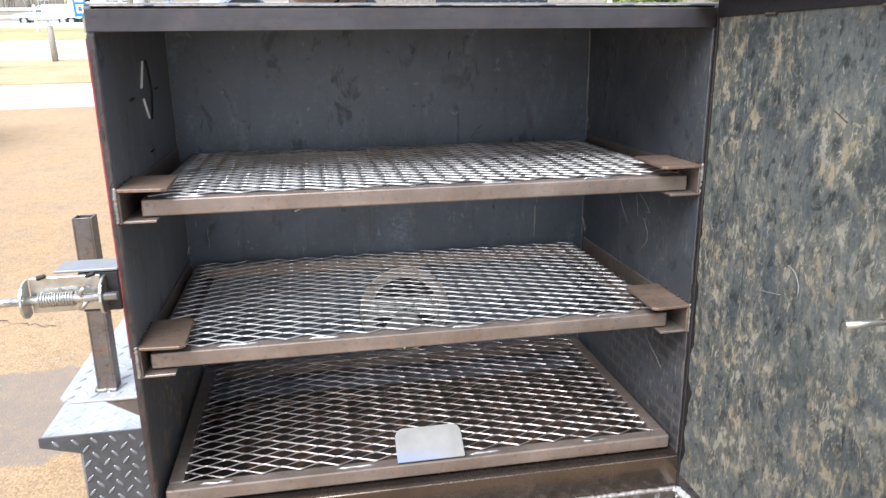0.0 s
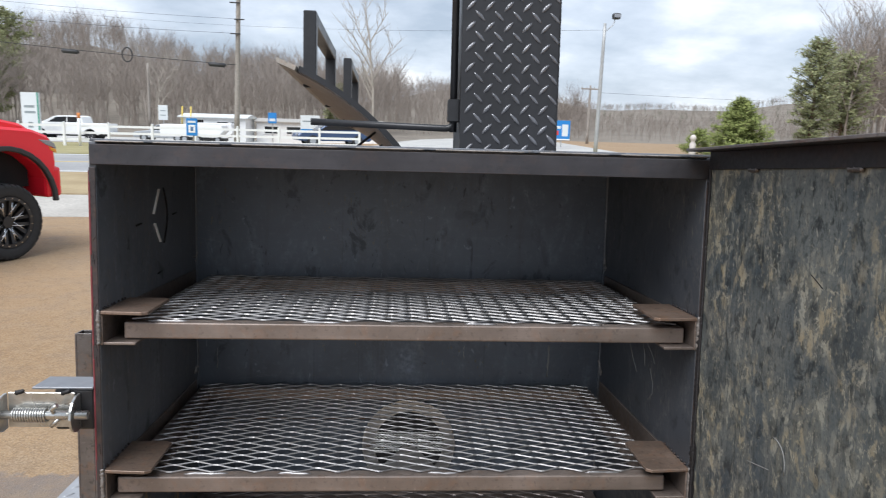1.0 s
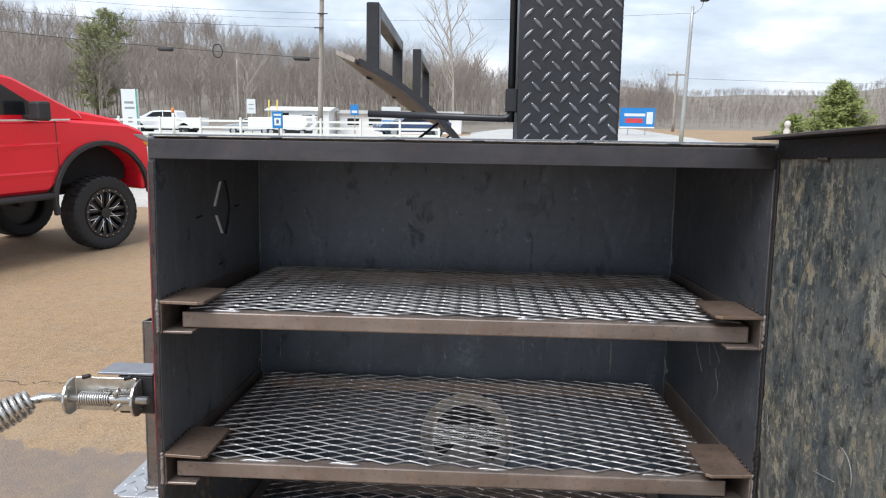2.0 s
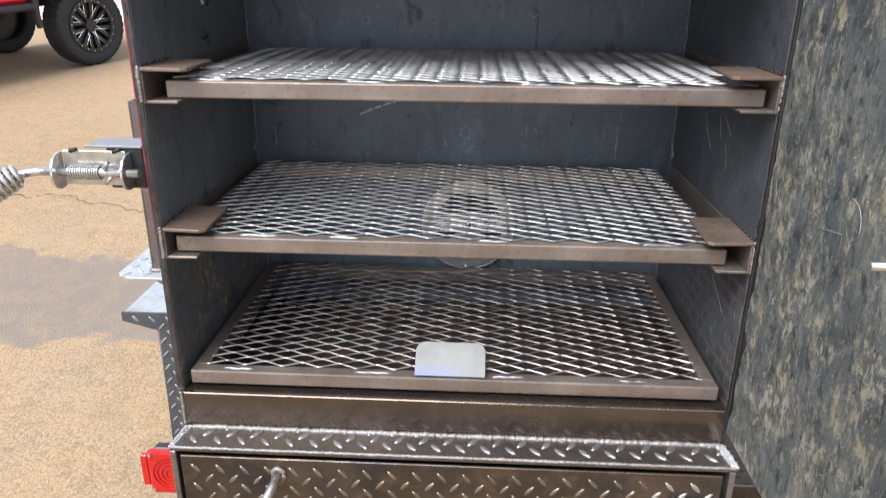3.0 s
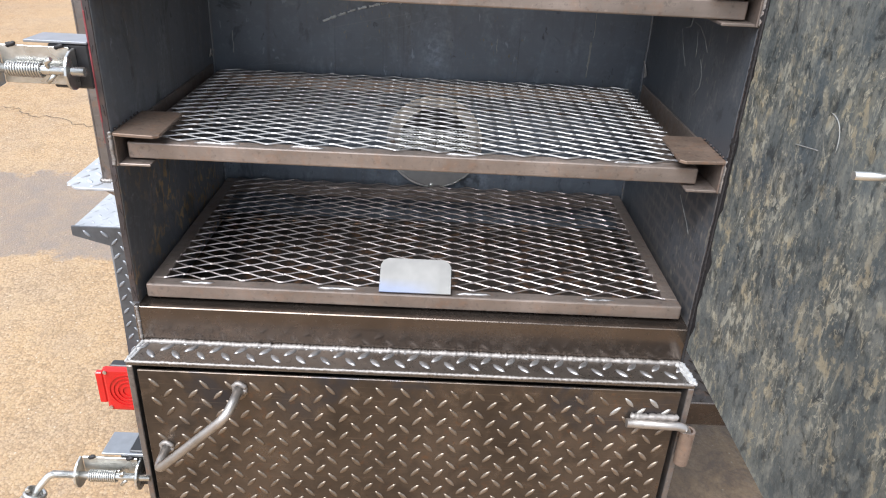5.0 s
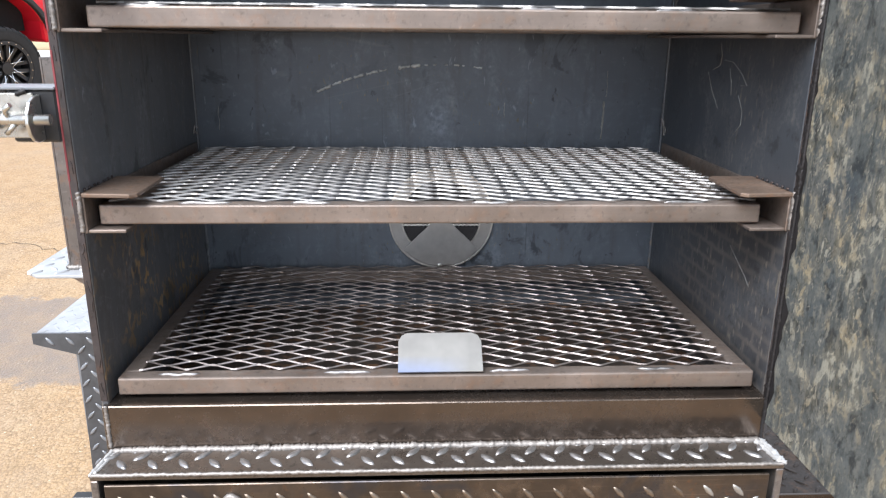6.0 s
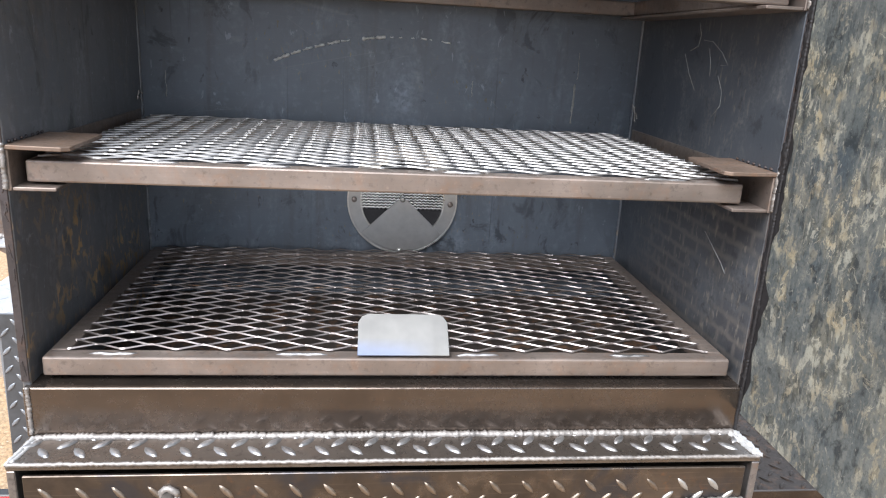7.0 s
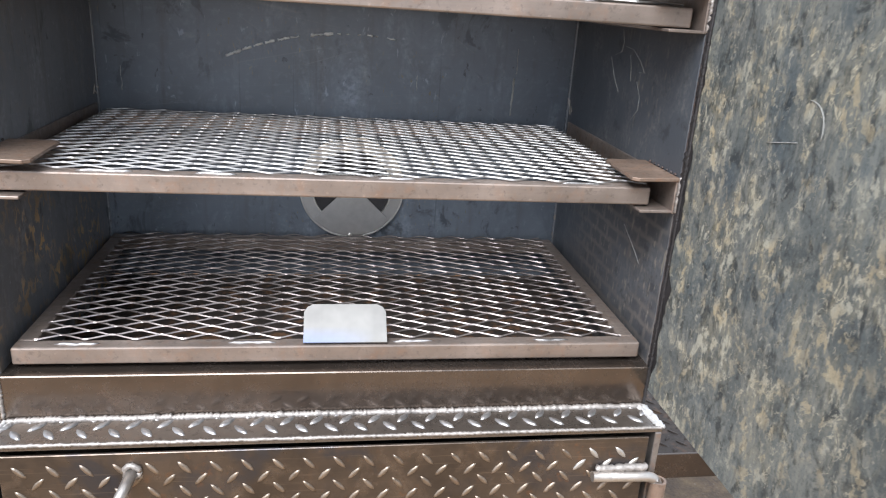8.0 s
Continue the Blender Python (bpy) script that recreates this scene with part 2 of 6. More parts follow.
    c = m.mix(m.band(grain, 0.58, 0.70, 0, 0.25), c, (0.30, 0.30, 0.27))
    m.color(c)
    m.rough(m.band(patch, 0.35, 0.65, 0.33, 0.52))
    m.bump(m.math("ADD", m.math("ADD", smudge, m.math("MULTIPLY", fl, 0.5)), m.math("MULTIPLY", flake, 0.6)), 0.25, 0.0012)
    return m.m


def ghosted_side():
    """The hinge-side sheet: darker than the left one, with a faint expanded-metal pattern on darkened ground low down.
    """
    m = Mat("mesh_patterned_sheet", 0.42, 0.35, 0.5)
    big, fine = m.noise(2.2, 4, 0.6, warp=0.6), m.noise(60, 4, 0.6)
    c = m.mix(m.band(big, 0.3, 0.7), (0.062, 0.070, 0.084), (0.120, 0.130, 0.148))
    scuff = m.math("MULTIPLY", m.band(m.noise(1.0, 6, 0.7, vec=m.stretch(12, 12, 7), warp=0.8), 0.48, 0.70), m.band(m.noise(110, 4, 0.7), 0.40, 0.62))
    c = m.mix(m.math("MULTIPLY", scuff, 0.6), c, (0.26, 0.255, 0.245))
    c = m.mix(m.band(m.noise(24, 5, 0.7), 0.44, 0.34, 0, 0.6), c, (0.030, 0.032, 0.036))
    sep = m.node("ShaderNodeSeparateXYZ")
    m.link(m.co, sep.inputs[0])
    cmb = m.node("ShaderNodeCombineXYZ")
    warp = m.math("MULTIPLY", m.noise(38, 3), 0.016)
    m.link(m.math("ADD", sep.outputs[1], warp), cmb.inputs[0])
    m.link(m.math("ADD", sep.outputs[2], warp), cmb.inputs[1])
    br = m.node("ShaderNodeTexBrick", Scale=1.0)
    br.inputs["Brick Width"].default_value, br.inputs["Row Height"].default_value = 0.060, 0.0315
    br.inputs["Mortar Size"].default_value, br.inputs["Mortar Smooth"].default_value = 0.0085, 0.9
    m.link(cmb.outputs[0], br.inputs["Vector"])
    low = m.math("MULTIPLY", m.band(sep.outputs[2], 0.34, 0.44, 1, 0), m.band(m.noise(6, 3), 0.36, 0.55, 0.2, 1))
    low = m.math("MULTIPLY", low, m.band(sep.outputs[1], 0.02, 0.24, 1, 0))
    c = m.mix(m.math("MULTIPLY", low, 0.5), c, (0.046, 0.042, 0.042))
    c = m.mix(m.math("MULTIPLY", m.math("MULTIPLY", br.outputs["Fac"], low), 0.65), c, (0.165, 0.150, 0.138))
    f1 = m.noise(1.0, 3, 0.55, vec=m.stretch(110, 110, 34))
    c = m.mix(m.math("MULTIPLY", m.band(f1, 0.60, 0.67), m.band(big, 0.40, 0.6, 0, 0.6)), c, (0.30, 0.27, 0.22))
    m.color(c)
    m.rough(m.band(big, 0.3, 0.7, 0.34, 0.5))
    m.bump(m.math("ADD", fine, f1), 0.12, 0.0012)
    return m.m


DOOR = door_sheet()
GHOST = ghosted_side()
SILL = bare_steel("glossy_brown_angle", (0.125, 0.101, 0.086), 0.20, 0.85, 0.04, spots=0.1)
EDGE = bare_steel("cut_edge_steel", (0.20, 0.18, 0.17), 0.4, 0.7, 0.3)
# near-black: shade under the door's top plate is put into the colour
FLANGE = bare_steel("shaded_flange_steel", (0.040, 0.038, 0.041), 0.45, 0.5, 0.05, spots=0.4)
BURNT = bare_steel("burnt_sheet_edge", (0.060, 0.050, 0.050), 0.5, 0.4, 0.12, spots=1.0)
LINTEL = bare_steel("sooted_angle_steel", (0.062, 0.059, 0.064), 0.4, 0.5, 0.05, spots=0.4)
SCORCHED = bare_steel("scorched_floor_steel", (0.05, 0.04, 0.034), 0.5, 0.4, 0.5)
PALE_SCRATCH = plain("pale_scratch", (0.25, 0.25, 0.24), 0.9, 0.0, 0.4, 150)
BAR = bare_steel("rolled_bar_steel", (0.255, 0.210, 0.184), 0.42, 0.65, 0.20, spots=0.7)
TAB = bare_steel("oxidised_tab_steel", (0.22, 0.16, 0.125), 0.5, 0.55, 0.3)
TREAD = tread_steel("tread_plate_steel", (0.100, 0.080, 0.066))
LUG = bare_steel("tread_lug_steel", (0.25, 0.205, 0.165), 0.42, 0.88, 0.12, grain=(30, 30, 30))
# darker copy of TREAD, with the deck's shade behind the door in it
SHADED_TREAD = bare_steel("shaded_brown_tread", (0.060, 0.045, 0.036), 0.6, 0.35, 0.25, grain=(6, 6, 6))
LEDGE = bare_steel("polished_tread_ledge", (0.165, 0.142, 0.124), 0.3, 0.8, 0.08, grain=(6, 6, 6))
MESH = bare_steel("expanded_steel", (0.345, 0.335, 0.33), 0.46, 0.88, 0.03, grain=(20, 20, 20), spots=0.4)
MESH_DARK = bare_steel("expanded_steel_browned", (0.255, 0.226, 0.218), 0.36, 0.85, 0.08, grain=(20, 20, 20), spots=0.4)
BLACK = plain("black_enamel", (0.017, 0.017, 0.019), 0.38, 0.0, 0.4, 60)
# chimney lugs: worn grey edges, with their glints painted into the colour
BLACK_LUG = plain("worn_glint_enamel", (0.17, 0.17, 0.18), 0.26, 0.6, 0.4, 60)
# upward plates are paler: wear, plus reflected sky put into the colour
PALE_TREAD = plain("worn_skylit_tread", (0.40, 0.41, 0.43), 0.42, 0.3, 0.25, 12)
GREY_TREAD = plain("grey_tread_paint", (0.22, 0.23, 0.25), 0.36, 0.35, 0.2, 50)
ZINC = plain("zinc_plate", (0.56, 0.55, 0.52), 0.3, 0.9, 0.25, 90)
WELD = plain("weld_bead", (0.285, 0.262, 0.246), 0.54, 0.65, 0.5, 190, 0.6)
GROUND_WELD = plain("ground_bright_weld", (0.50, 0.49, 0.48), 0.5, 0.55, 0.25, 120, 0.5)
HANDLE = bare_steel("dull_bar_handle", (0.38, 0.35, 0.325), 0.36, 0.85, 0.12, grain=(30, 30, 30), spots=0.5)
SOOT = plain("burnt_weld_line", (0.018, 0.016, 0.017), 0.6, 0.1, 0.5, 120)
RED_LENS = plain("red_lens_plastic", (0.46, 0.014, 0.012), 0.22, 0.0, 0.15, 30)
RED_LEAD = plain("red_primer_edge", (0.17, 0.030, 0.036), 0.6, 0.0, 0.5, 60)
FLAT_WELD = plain("flat_grey_weld", (0.30, 0.29, 0.29), 0.42, 0.8, 0.4, 160, 0.3)
ALU = plain("brushed_vent_steel", (0.42, 0.41, 0.40), 0.34, 0.8, 0.12, 60)


# ---- mesh helpers ----
BASE = {}


def thing(name, base, label, category, group="", m=TILT, kind=""):
    """An Empty at the thing's base; its parts are given in the frame m."""
    ob = new(name)
    ob.empty_display_size = 0.1
    ob.matrix_world = m @ Matrix.Translation(base)
    BASE[ob.name] = Vector(base)
    return tagged(ob, label, category, group, kind)


def part(name, bm, material, parent, label=""):
    """Links a bmesh as one mesh under a thing or a part."""
    me = bpy.data.meshes.new(name)
    b = BASE[parent.name]
    if b.length:
        bmesh.ops.translate(bm, verts=bm.verts, vec=-b)
    bmesh.ops.recalc_face_normals(bm, faces=bm.faces)
    bm.to_mesh(me)
    bm.free()
    for mm in material if isinstance(material, (list, tuple)) else (material,):
        me.materials.append(mm)
    ob = new(name, me)
    ob.parent = parent
    BASE[ob.name] = b
    return tagged(ob, label)


def solo(name, bm, material, label, category, m=None, group="", kind="", base=(0, 0, 0)):
    """A thing of one mesh."""
    me = bpy.data.meshes.new(name)
    bmesh.ops.translate(bm, verts=bm.verts, vec=-Vector(base))
    bmesh.ops.recalc_face_normals(bm, faces=bm.faces)
    bm.to_mesh(me)
    bm.free()
    for mm in material if isinstance(material, (list, tuple)) else (material,):
        me.materials.append(mm)
    ob = new(name, me)
    ob.matrix_world = (m or Matrix()) @ Matrix.Translation(base)
    BASE[ob.name] = Vector(base)
    return tagged(ob, label, category, group, kind)


def raw(name, verts, faces, material, smooth=False, mats=None):
    """An object straight from arrays."""
    me = bpy.data.meshes.new(name)
    me.from_pydata([tuple(v) for v in verts], [], [tuple(f) for f in faces])
    for mm in material if isinstance(material, (list, tuple)) else (material,):
        me.materials.append(mm)
    if mats is not None:
        me.polygons.foreach_set("material_index", mats)
    if smooth:
        me.polygons.foreach_set("use_smooth", [True] * len(me.polygons))
    me.update()
    return new(name, me)


def merge(bm, other, mat=0):
    """Adds all of a bmesh to another, and frees it."""
    lut = {v: bm.verts.new(v.co) for v in other.verts}
    for f in other.faces:
        g = bm.faces.new([lut[v] for v in f.verts])
        g.material_index, g.smooth = mat, f.smooth
    other.free()
    return bm


def box(bm, x0, x1, y0, y1, z0, z1, bevel=0.0, mat=0, seg=1, m=None):
    """A box between two corners, with rounded edges."""
    b = bmesh.new()
    bmesh.ops.create_cube(b, size=1.0)
    for v in b.verts:
        v.co = Vector(((x0 + x1) / 2 + v.co.x * (x1 - x0), (y0 + y1) / 2 + v.co.y * (y1 - y0), (z0 + z1) / 2 + v.co.z * (z1 - z0)))
    if bevel:
        bmesh.ops.bevel(b, geom=list(b.edges), offset=bevel, segments=seg, affect="EDGES", profile=0.5)
    if m:
        bmesh.ops.transform(b, matrix=m, verts=b.verts)
    return merge(bm, b, mat)


def prism(bm, pts, axis, a, c, bevel=0.0, mat=0, m=None):
    """A flat outline pushed along an axis: pts in the two other axes, in order."""
    b = bmesh.new()
    rings = []
    for q in (a, c):
        ring = []
        for u, v in pts:
            co = {"x": (q, u, v), "y": (u, q, v), "z": (u, v, q)}[axis]
            ring.append(b.verts.new(co))
        rings.append(ring)
    n = len(pts)
    b.faces.new(rings[0])
    b.faces.new(rings[1][::-1])
    for i in range(n):
        b.faces.new((rings[0][i], rings[0][(i + 1) % n], rings[1][(i + 1) % n], rings[1][i]))
    bmesh.ops.recalc_face_normals(b, faces=b.faces)
    if bevel:
        bmesh.ops.bevel(b, geom=list(b.edges), offset=bevel, segments=1, affect="EDGES", profile=0.5)
    if m:
        bmesh.ops.transform(b, matrix=m, verts=b.verts)
    return merge(bm, b, mat)


def sweep(bm, pts, r, seg=8, mat=0, smooth=True, taper=None):
    """A round rod along points."""
    pts = [Vector(p) for p in pts]
    side = None
    rings = []
    for i, p in enumerate(pts):
        d = (pts[min(i + 1, len(pts) - 1)] - pts[max(i - 1, 0)]).normalized()
        if side is None:
            side = d.orthogonal().normalized()
        side = (side - d * side.dot(d)).normalized()
        up = d.cross(side)
        rr = r if taper is None else r * taper[i]
        rings.append([bm.verts.new(p + rr * (math.cos(k * math.tau / seg) * side + math.sin(k * math.tau / seg) * up)) for k in range(seg)])
    for a, b in zip(rings, rings[1:]):
        for k in range(seg):
            f = bm.faces.new((a[k], a[(k + 1) % seg], b[(k + 1) % seg], b[k]))
            f.material_index, f.smooth = mat, smooth
    for ring in (rings[0][::-1], rings[-1]):
        bm.faces.new(ring).material_index = mat
    return bm


def rod(bm, a, b, r, seg=10, mat=0):
    return sweep(bm, (a, b), r, seg, mat)


def bend(pts, r=0.02, n=4):
    """Rounds the corners of a line of points."""
    pts = [Vector(p) for p in pts]
    out = [pts[0]]
    for a, b, c in zip(pts, pts[1:], pts[2:]):
        u, v = (a - b).normalized(), (c - b).normalized()
        for k in range(n + 1):
            s = k / n
            out.append((b + u * r) * (1 - s) ** 2 + b * 2 * s * (1 - s) + (b + v * r) * s**2)
    return out + [pts[-1]]


def coil(bm, a, b, r, turns, wire, seg=5, belly=0.0, mat=0):
    """A helical spring from a to b; belly: how much wider it is in the middle."""
    a, b = Vector(a), Vector(b)
    d = (b - a).normalized()
    s = d.orthogonal().normalized()
    u = d.cross(s)
    n = int(turns * 14)
    pts = []
    for i in range(n + 1):
        k = i / n
        w = k * turns * math.tau
        rr = r * (1 + belly * math.sin(math.pi * min(1, k * 1.05)))
        pts.append(a.lerp(b, k) + rr * (math.cos(w) * s + math.sin(w) * u))
    return sweep(bm, pts, wire, seg, mat)


def bead(bm, a, b, r, rng, step=None, mat=0, normal=None):
    """A ripply weld bead: overlapping flattened drops in a row."""
    a, b = Vector(a), Vector(b)
    length = (b - a).length
    step = step or r * 0.9
    n = max(2, int(length / step))
    d = (b - a).normalized()
    s = d.orthogonal().normalized()
    u = d.cross(s)
    rings = []
    for i in range(n * 2 + 1):
        k = i / (n * 2)
        p = a.lerp(b, k) + s * rng.uniform(-0.14, 0.14) * r + u * rng.uniform(-0.14, 0.14) * r
        rr = r * (1.0 if i % 2 else 0.8) * rng.uniform(0.82, 1.15)
        if i in (0, n * 2):
            rr *= 0.4
        rings.append([bm.verts.new(p + rr * (math.cos(q * math.tau / 6) * s + math.sin(q * math.tau / 6) * u)) for q in range(6)])
    for p, q in zip(rings, rings[1:]):
        for k in range(6):
            f = bm.faces.new((p[k], p[(k + 1) % 6], q[(k + 1) % 6], q[k]))
            f.smooth, f.material_index = True, mat
    return bm


def lugs(bm, origin, u, v, width, height, mat=1, p=0.0495, q=0.0458, length=0.031, wide=0.0098, high=0.0030, inset=0.008, inside=None, phase=(0.3, 0.3)):
    """The raised lens-shaped bars of tread plate on the rectangle origin + u * width + v * height: a steep flank round a flatter crown."""
    o, u, v = Vector(origin), Vector(u).normalized(), Vector(v).normalized()
    n = u.cross(v)
    rr = random.Random(int(width * 1000) + int(height * 977))
    for set_, turn in ((0, 1), (1, -1)):
        for i in range(-1, int(width / p) + 2):
            for j in range(-1, int(height / q) + 2):
                cx, cy = (i + phase[0] + 0.5 * set_) * p, (j + phase[1] + 0.5 * set_) * q
                if not (inset < cx < width - inset and inset < cy < height - inset):
                    continue
                if inside and not inside(cx, cy):
                    continue
                a = turn * radians(47 + rr.uniform(-2, 2))
                du, dv = u * math.cos(a) + v * math.sin(a), v * math.cos(a) - u * math.sin(a)
                c = o + u * cx + v * cy - n * 0.0003
                h, w2 = length / 2 * rr.uniform(0.96, 1.04), wide / 2 * rr.uniform(0.93, 1.07)
                rings = []
                for k, z in ((1.0, 0.0), (0.80, 0.72), (0.52, 1.0)):
                    rings.append([bm.verts.new(c + du * x * h * (0.35 + 0.65 * k) + dv * y * w2 * k + n * high * z)
                                  for x, y in ((-1, 0), (-0.62, -0.66), (0.0, -1), (0.62, -0.66), (1, 0), (0.62, 0.66), (0, 1), (-0.62, 0.66))])
                for lo, hi in zip(rings, rings[1:]):
                    for k in range(8):
                        f = bm.faces.new((lo[k], lo[(k + 1) % 8], hi[(k + 1) % 8], hi[k]))
                        f.material_index, f.smooth = mat, True
                f = bm.faces.new(rings[-1])
                f.material_index, f.smooth = mat, True
    return bm


def ring(bm, c, r0, r1, axis, half, seg=32, mat=0):
    """A flat washer of thickness 2 * half about an axis."""
    c, ax = Vector(c), Vector(axis).normalized()
    s = ax.orthogonal().normalized()
    u = ax.cross(s)
    prev = first = None
    for k in range(seg):
        d = math.cos(k * math.tau / seg) * s + math.sin(k * math.tau / seg) * u
        cur = [bm.verts.new(c + d * r + ax * h) for r, h in ((r0, -half), (r1, -half), (r1, half), (r0, half))]
        if prev:
            for i in range(4):
                bm.faces.new((prev[i], prev[(i + 1) % 4], cur[(i + 1) % 4], cur[i])).material_index = mat
        first = first or cur
        prev = cur
    for i in range(4):
        bm.faces.new((prev[i], prev[(i + 1) % 4], first[(i + 1) % 4], first[i])).material_index = mat
    return bm


def disc(bm, c, r, axis, half, seg=20, mat=0, dome=0.0):
    ax = Vector(axis).normalized()
    pts = [Vector(c) - ax * half, Vector(c) + ax * half]
    if dome:
        pts.append(Vector(c) + ax * (half + dome))
        return sweep(bm, pts, r, seg, mat, True, (1, 1, 0.5))
    return sweep(bm, pts, r, seg, mat, False)


rng = random.Random(7)
# scratches on the hinge-side wall, as (y, z)
SCRIBBLES = (
    ((0.337, 1.226), (0.324, 1.204), (0.329, 1.184), (0.361, 1.175)), ((0.310, 1.195), (0.272, 1.192), (0.231, 1.173), (0.205, 1.153), (0.230, 1.152)),
    ((0.283, 1.180), (0.271, 1.156), (0.266, 1.132)), ((0.383, 1.169), (0.352, 1.131), (0.319, 1.103)),
    ((0.235, 1.134), (0.212, 1.107), (0.211, 1.083), (0.237, 1.061)), ((0.191, 0.858), (0.155, 0.839), (0.120, 0.821), (0.100, 0.807)))


def stain(bm, x, y, z0, z1, wide, r):
    """A ragged upright smear, a thin skin facing -x."""
    prev = None
    n = int((z1 - z0) / 0.012)
    w = wide
    for k in range(n + 1):
        z = z0 + (z1 - z0) * k / n
        w = max(wide * 0.35, min(wide * 1.6, w + r.uniform(-0.3, 0.3) * wide))
        end = min(1.0, (k + 0.6) / 5, (n - k + 0.6) / 5)
        cur = [bm.verts.new((x, y + 0.003 * r.random(), z)), bm.verts.new((x, y - w * end, z))]
        if prev:
            bm.faces.new((prev[0], prev[1], cur[1], cur[0]))
        prev = cur
    return bm



# ---- cabinet ----
X, DEEP, TOP = 0.553, 0.625, 1.600
cab = thing("smoker_cabinet", (0, 0.31, 0.56), "open steel smoker cabinet of bare dark mill-scale sheet with three racks", "smoker")
for s in (-1, 1):
    bm = bmesh.new()
    box(bm, min(s * X, s * (X + 0.012)), max(s * X, s * (X + 0.012)), 0.0, DEEP + 0.006, 0.566, TOP, 0.0015)
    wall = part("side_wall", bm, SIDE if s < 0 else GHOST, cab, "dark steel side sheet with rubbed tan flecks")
    bm = bmesh.new()
    bead(bm, (s * (X - 0.001), DEEP - 0.003, 0.66), (s * (X - 0.001), DEEP - 0.003, 1.57), 0.0035, rng, 0.006)
    part("corner_weld", bm, SIDE, wall)
    bm = bmesh.new()
    box(bm, min(s * (X + 0.0125), s * (X + 0.0145)), max(s * (X + 0.0125), s * (X + 0.0145)), 0.001, 0.10, 0.98, 1.55)
    part("primer_edge", bm, RED_LEAD if s < 0 else SOOT, wall)
    bm = bmesh.new()
    a, b = s * (X + 0.0004), s * (X + 0.0118)
    box(bm, min(a, b), max(a, b), -0.0032, -0.0004, 0.652, 1.555, 0.0008)
    for k in range(26):
        z = rng.uniform(0.66, 1.54)
        bead(bm, (s * (X + rng.uniform(0.002, 0.010)), -0.003, z), (s * (X + rng.uniform(0.002, 0.010)), -0.003, z + rng.uniform(0.006, 0.025)), 0.0014, rng, 0.002)
    part("front_edge", bm, BURNT, wall, "burnt brown sheet edge with spatter")
    if s < 0:
        for za, zb in ((1.02, 1.21), (1.235, 1.38), (1.40, 1.53)):
            bm = bmesh.new()
            box(bm, -X - 0.0128, -X - 0.0096, -0.0042, 0.0008, za, zb, 0.0006)
            part("primer_line", bm, RED_LEAD, wall, "red primer left along the sheet's edge")
bm = bmesh.new()
box(bm, -X, X, DEEP, DEEP + 0.006, 0.566, TOP - 0.003)
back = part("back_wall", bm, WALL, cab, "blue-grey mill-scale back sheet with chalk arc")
bm = bmesh.new()
box(bm, -X - 0.012, X + 0.012, 0.004, DEEP + 0.006, TOP + 0.0005, TOP + 0.0055, 0.001)
roof = part("roof", bm, SIDE, cab)
bm = bmesh.new()
prism(bm, [(-0.004, 1.560), (-0.004, TOP - 0.004), (0.045, TOP - 0.004), (0.045, TOP - 0.009), (0.001, TOP - 0.009), (0.001, 1.560)], "x", -X - 0.010, X + 0.010, 0.001)
part("top_angle", bm, LINTEL, cab, "brown angle iron across the top of the opening")
x = -X
while x < X - 0.02:
    w = rng.uniform(0.09, 0.22)
    bm = bmesh.new()
    bead(bm, (x, -0.002, TOP + 0.001), (min(X, x + w * 0.85), -0.002, TOP + 0.001), 0.0017, rng)
    part("top_weld", bm, WELD, cab)
    x += w
bm = bmesh.new()
box(bm, -X, X, 0.05, DEEP, 0.566, 0.572)
part("drip_floor", bm, SCORCHED, cab)
bm = bmesh.new()
prism(bm, [(-0.012, 0.566), (-0.012, 0.646), (0.060, 0.646), (0.060, 0.641), (-0.007, 0.641), (-0.007, 0.566)], "x", -X - 0.008, X + 0.004, 0.0016)
part("bottom_angle", bm, SILL, cab, "brown angle iron sill below the lowest rack")
for s in (-1, 1):
    bm = bmesh.new()
    bead(bm, (s * (X + 0.001), -0.012, 0.570), (s * (X + 0.001), -0.012, 0.648), 0.004, rng)
    part("sill_weld", bm, WELD if s < 0 else SOOT, cab)

# rack rails: a side strip, a bottom flange, and a broad keeper tab in front
for z in (1.297, 1.0):
    for s in (-1, 1):
        bm = bmesh.new()
        a, b = s * X, s * (X - 0.005)
        box(bm, min(a, b), max(a, b), -0.002, 0.60, z - 0.062, z - 0.0055, 0.001)
        a, b = s * (X - 0.005), s * (X - 0.062)
        box(bm, min(a, b), max(a, b), 0.0, 0.60, z - 0.062, z - 0.057, 0.001)
        rail = part("rack_rail", bm, BAR, cab, "brown steel channel rail for a rack")
        bm = bmesh.new()
        e = lambda d: s * (X - d)  # noqa: E731
        prism(bm, [(e(0.0), -0.004), (e(0.076), -0.010), (e(0.086), -0.002), (e(0.082), 0.134), (e(0.070), 0.142), (e(0.0), 0.142)], "z", z - 0.005, z + 0.001, 0.001)
        part("keeper_tab", bm, TAB, rail, "oxidised brown flat plate over the rack corner")
        for k in range(7):
            y = 0.012 + k * 0.017 + rng.uniform(-0.003, 0.003)
            bm = bmesh.new()
            bead(bm, (s * (X - 0.002), y, z + 0.003), (s * (X - 0.002), y + 0.006, z + 0.005), 0.0024, rng)
            part("tack_weld", bm, BURNT, rail)
        bm = bmesh.new()
        bead(bm, (s * (X + 0.001), -0.004, z - 0.060), (s * (X + 0.001), -0.004, z + 0.004), 0.0045, rng)
        part("end_weld", bm, WELD, rail)

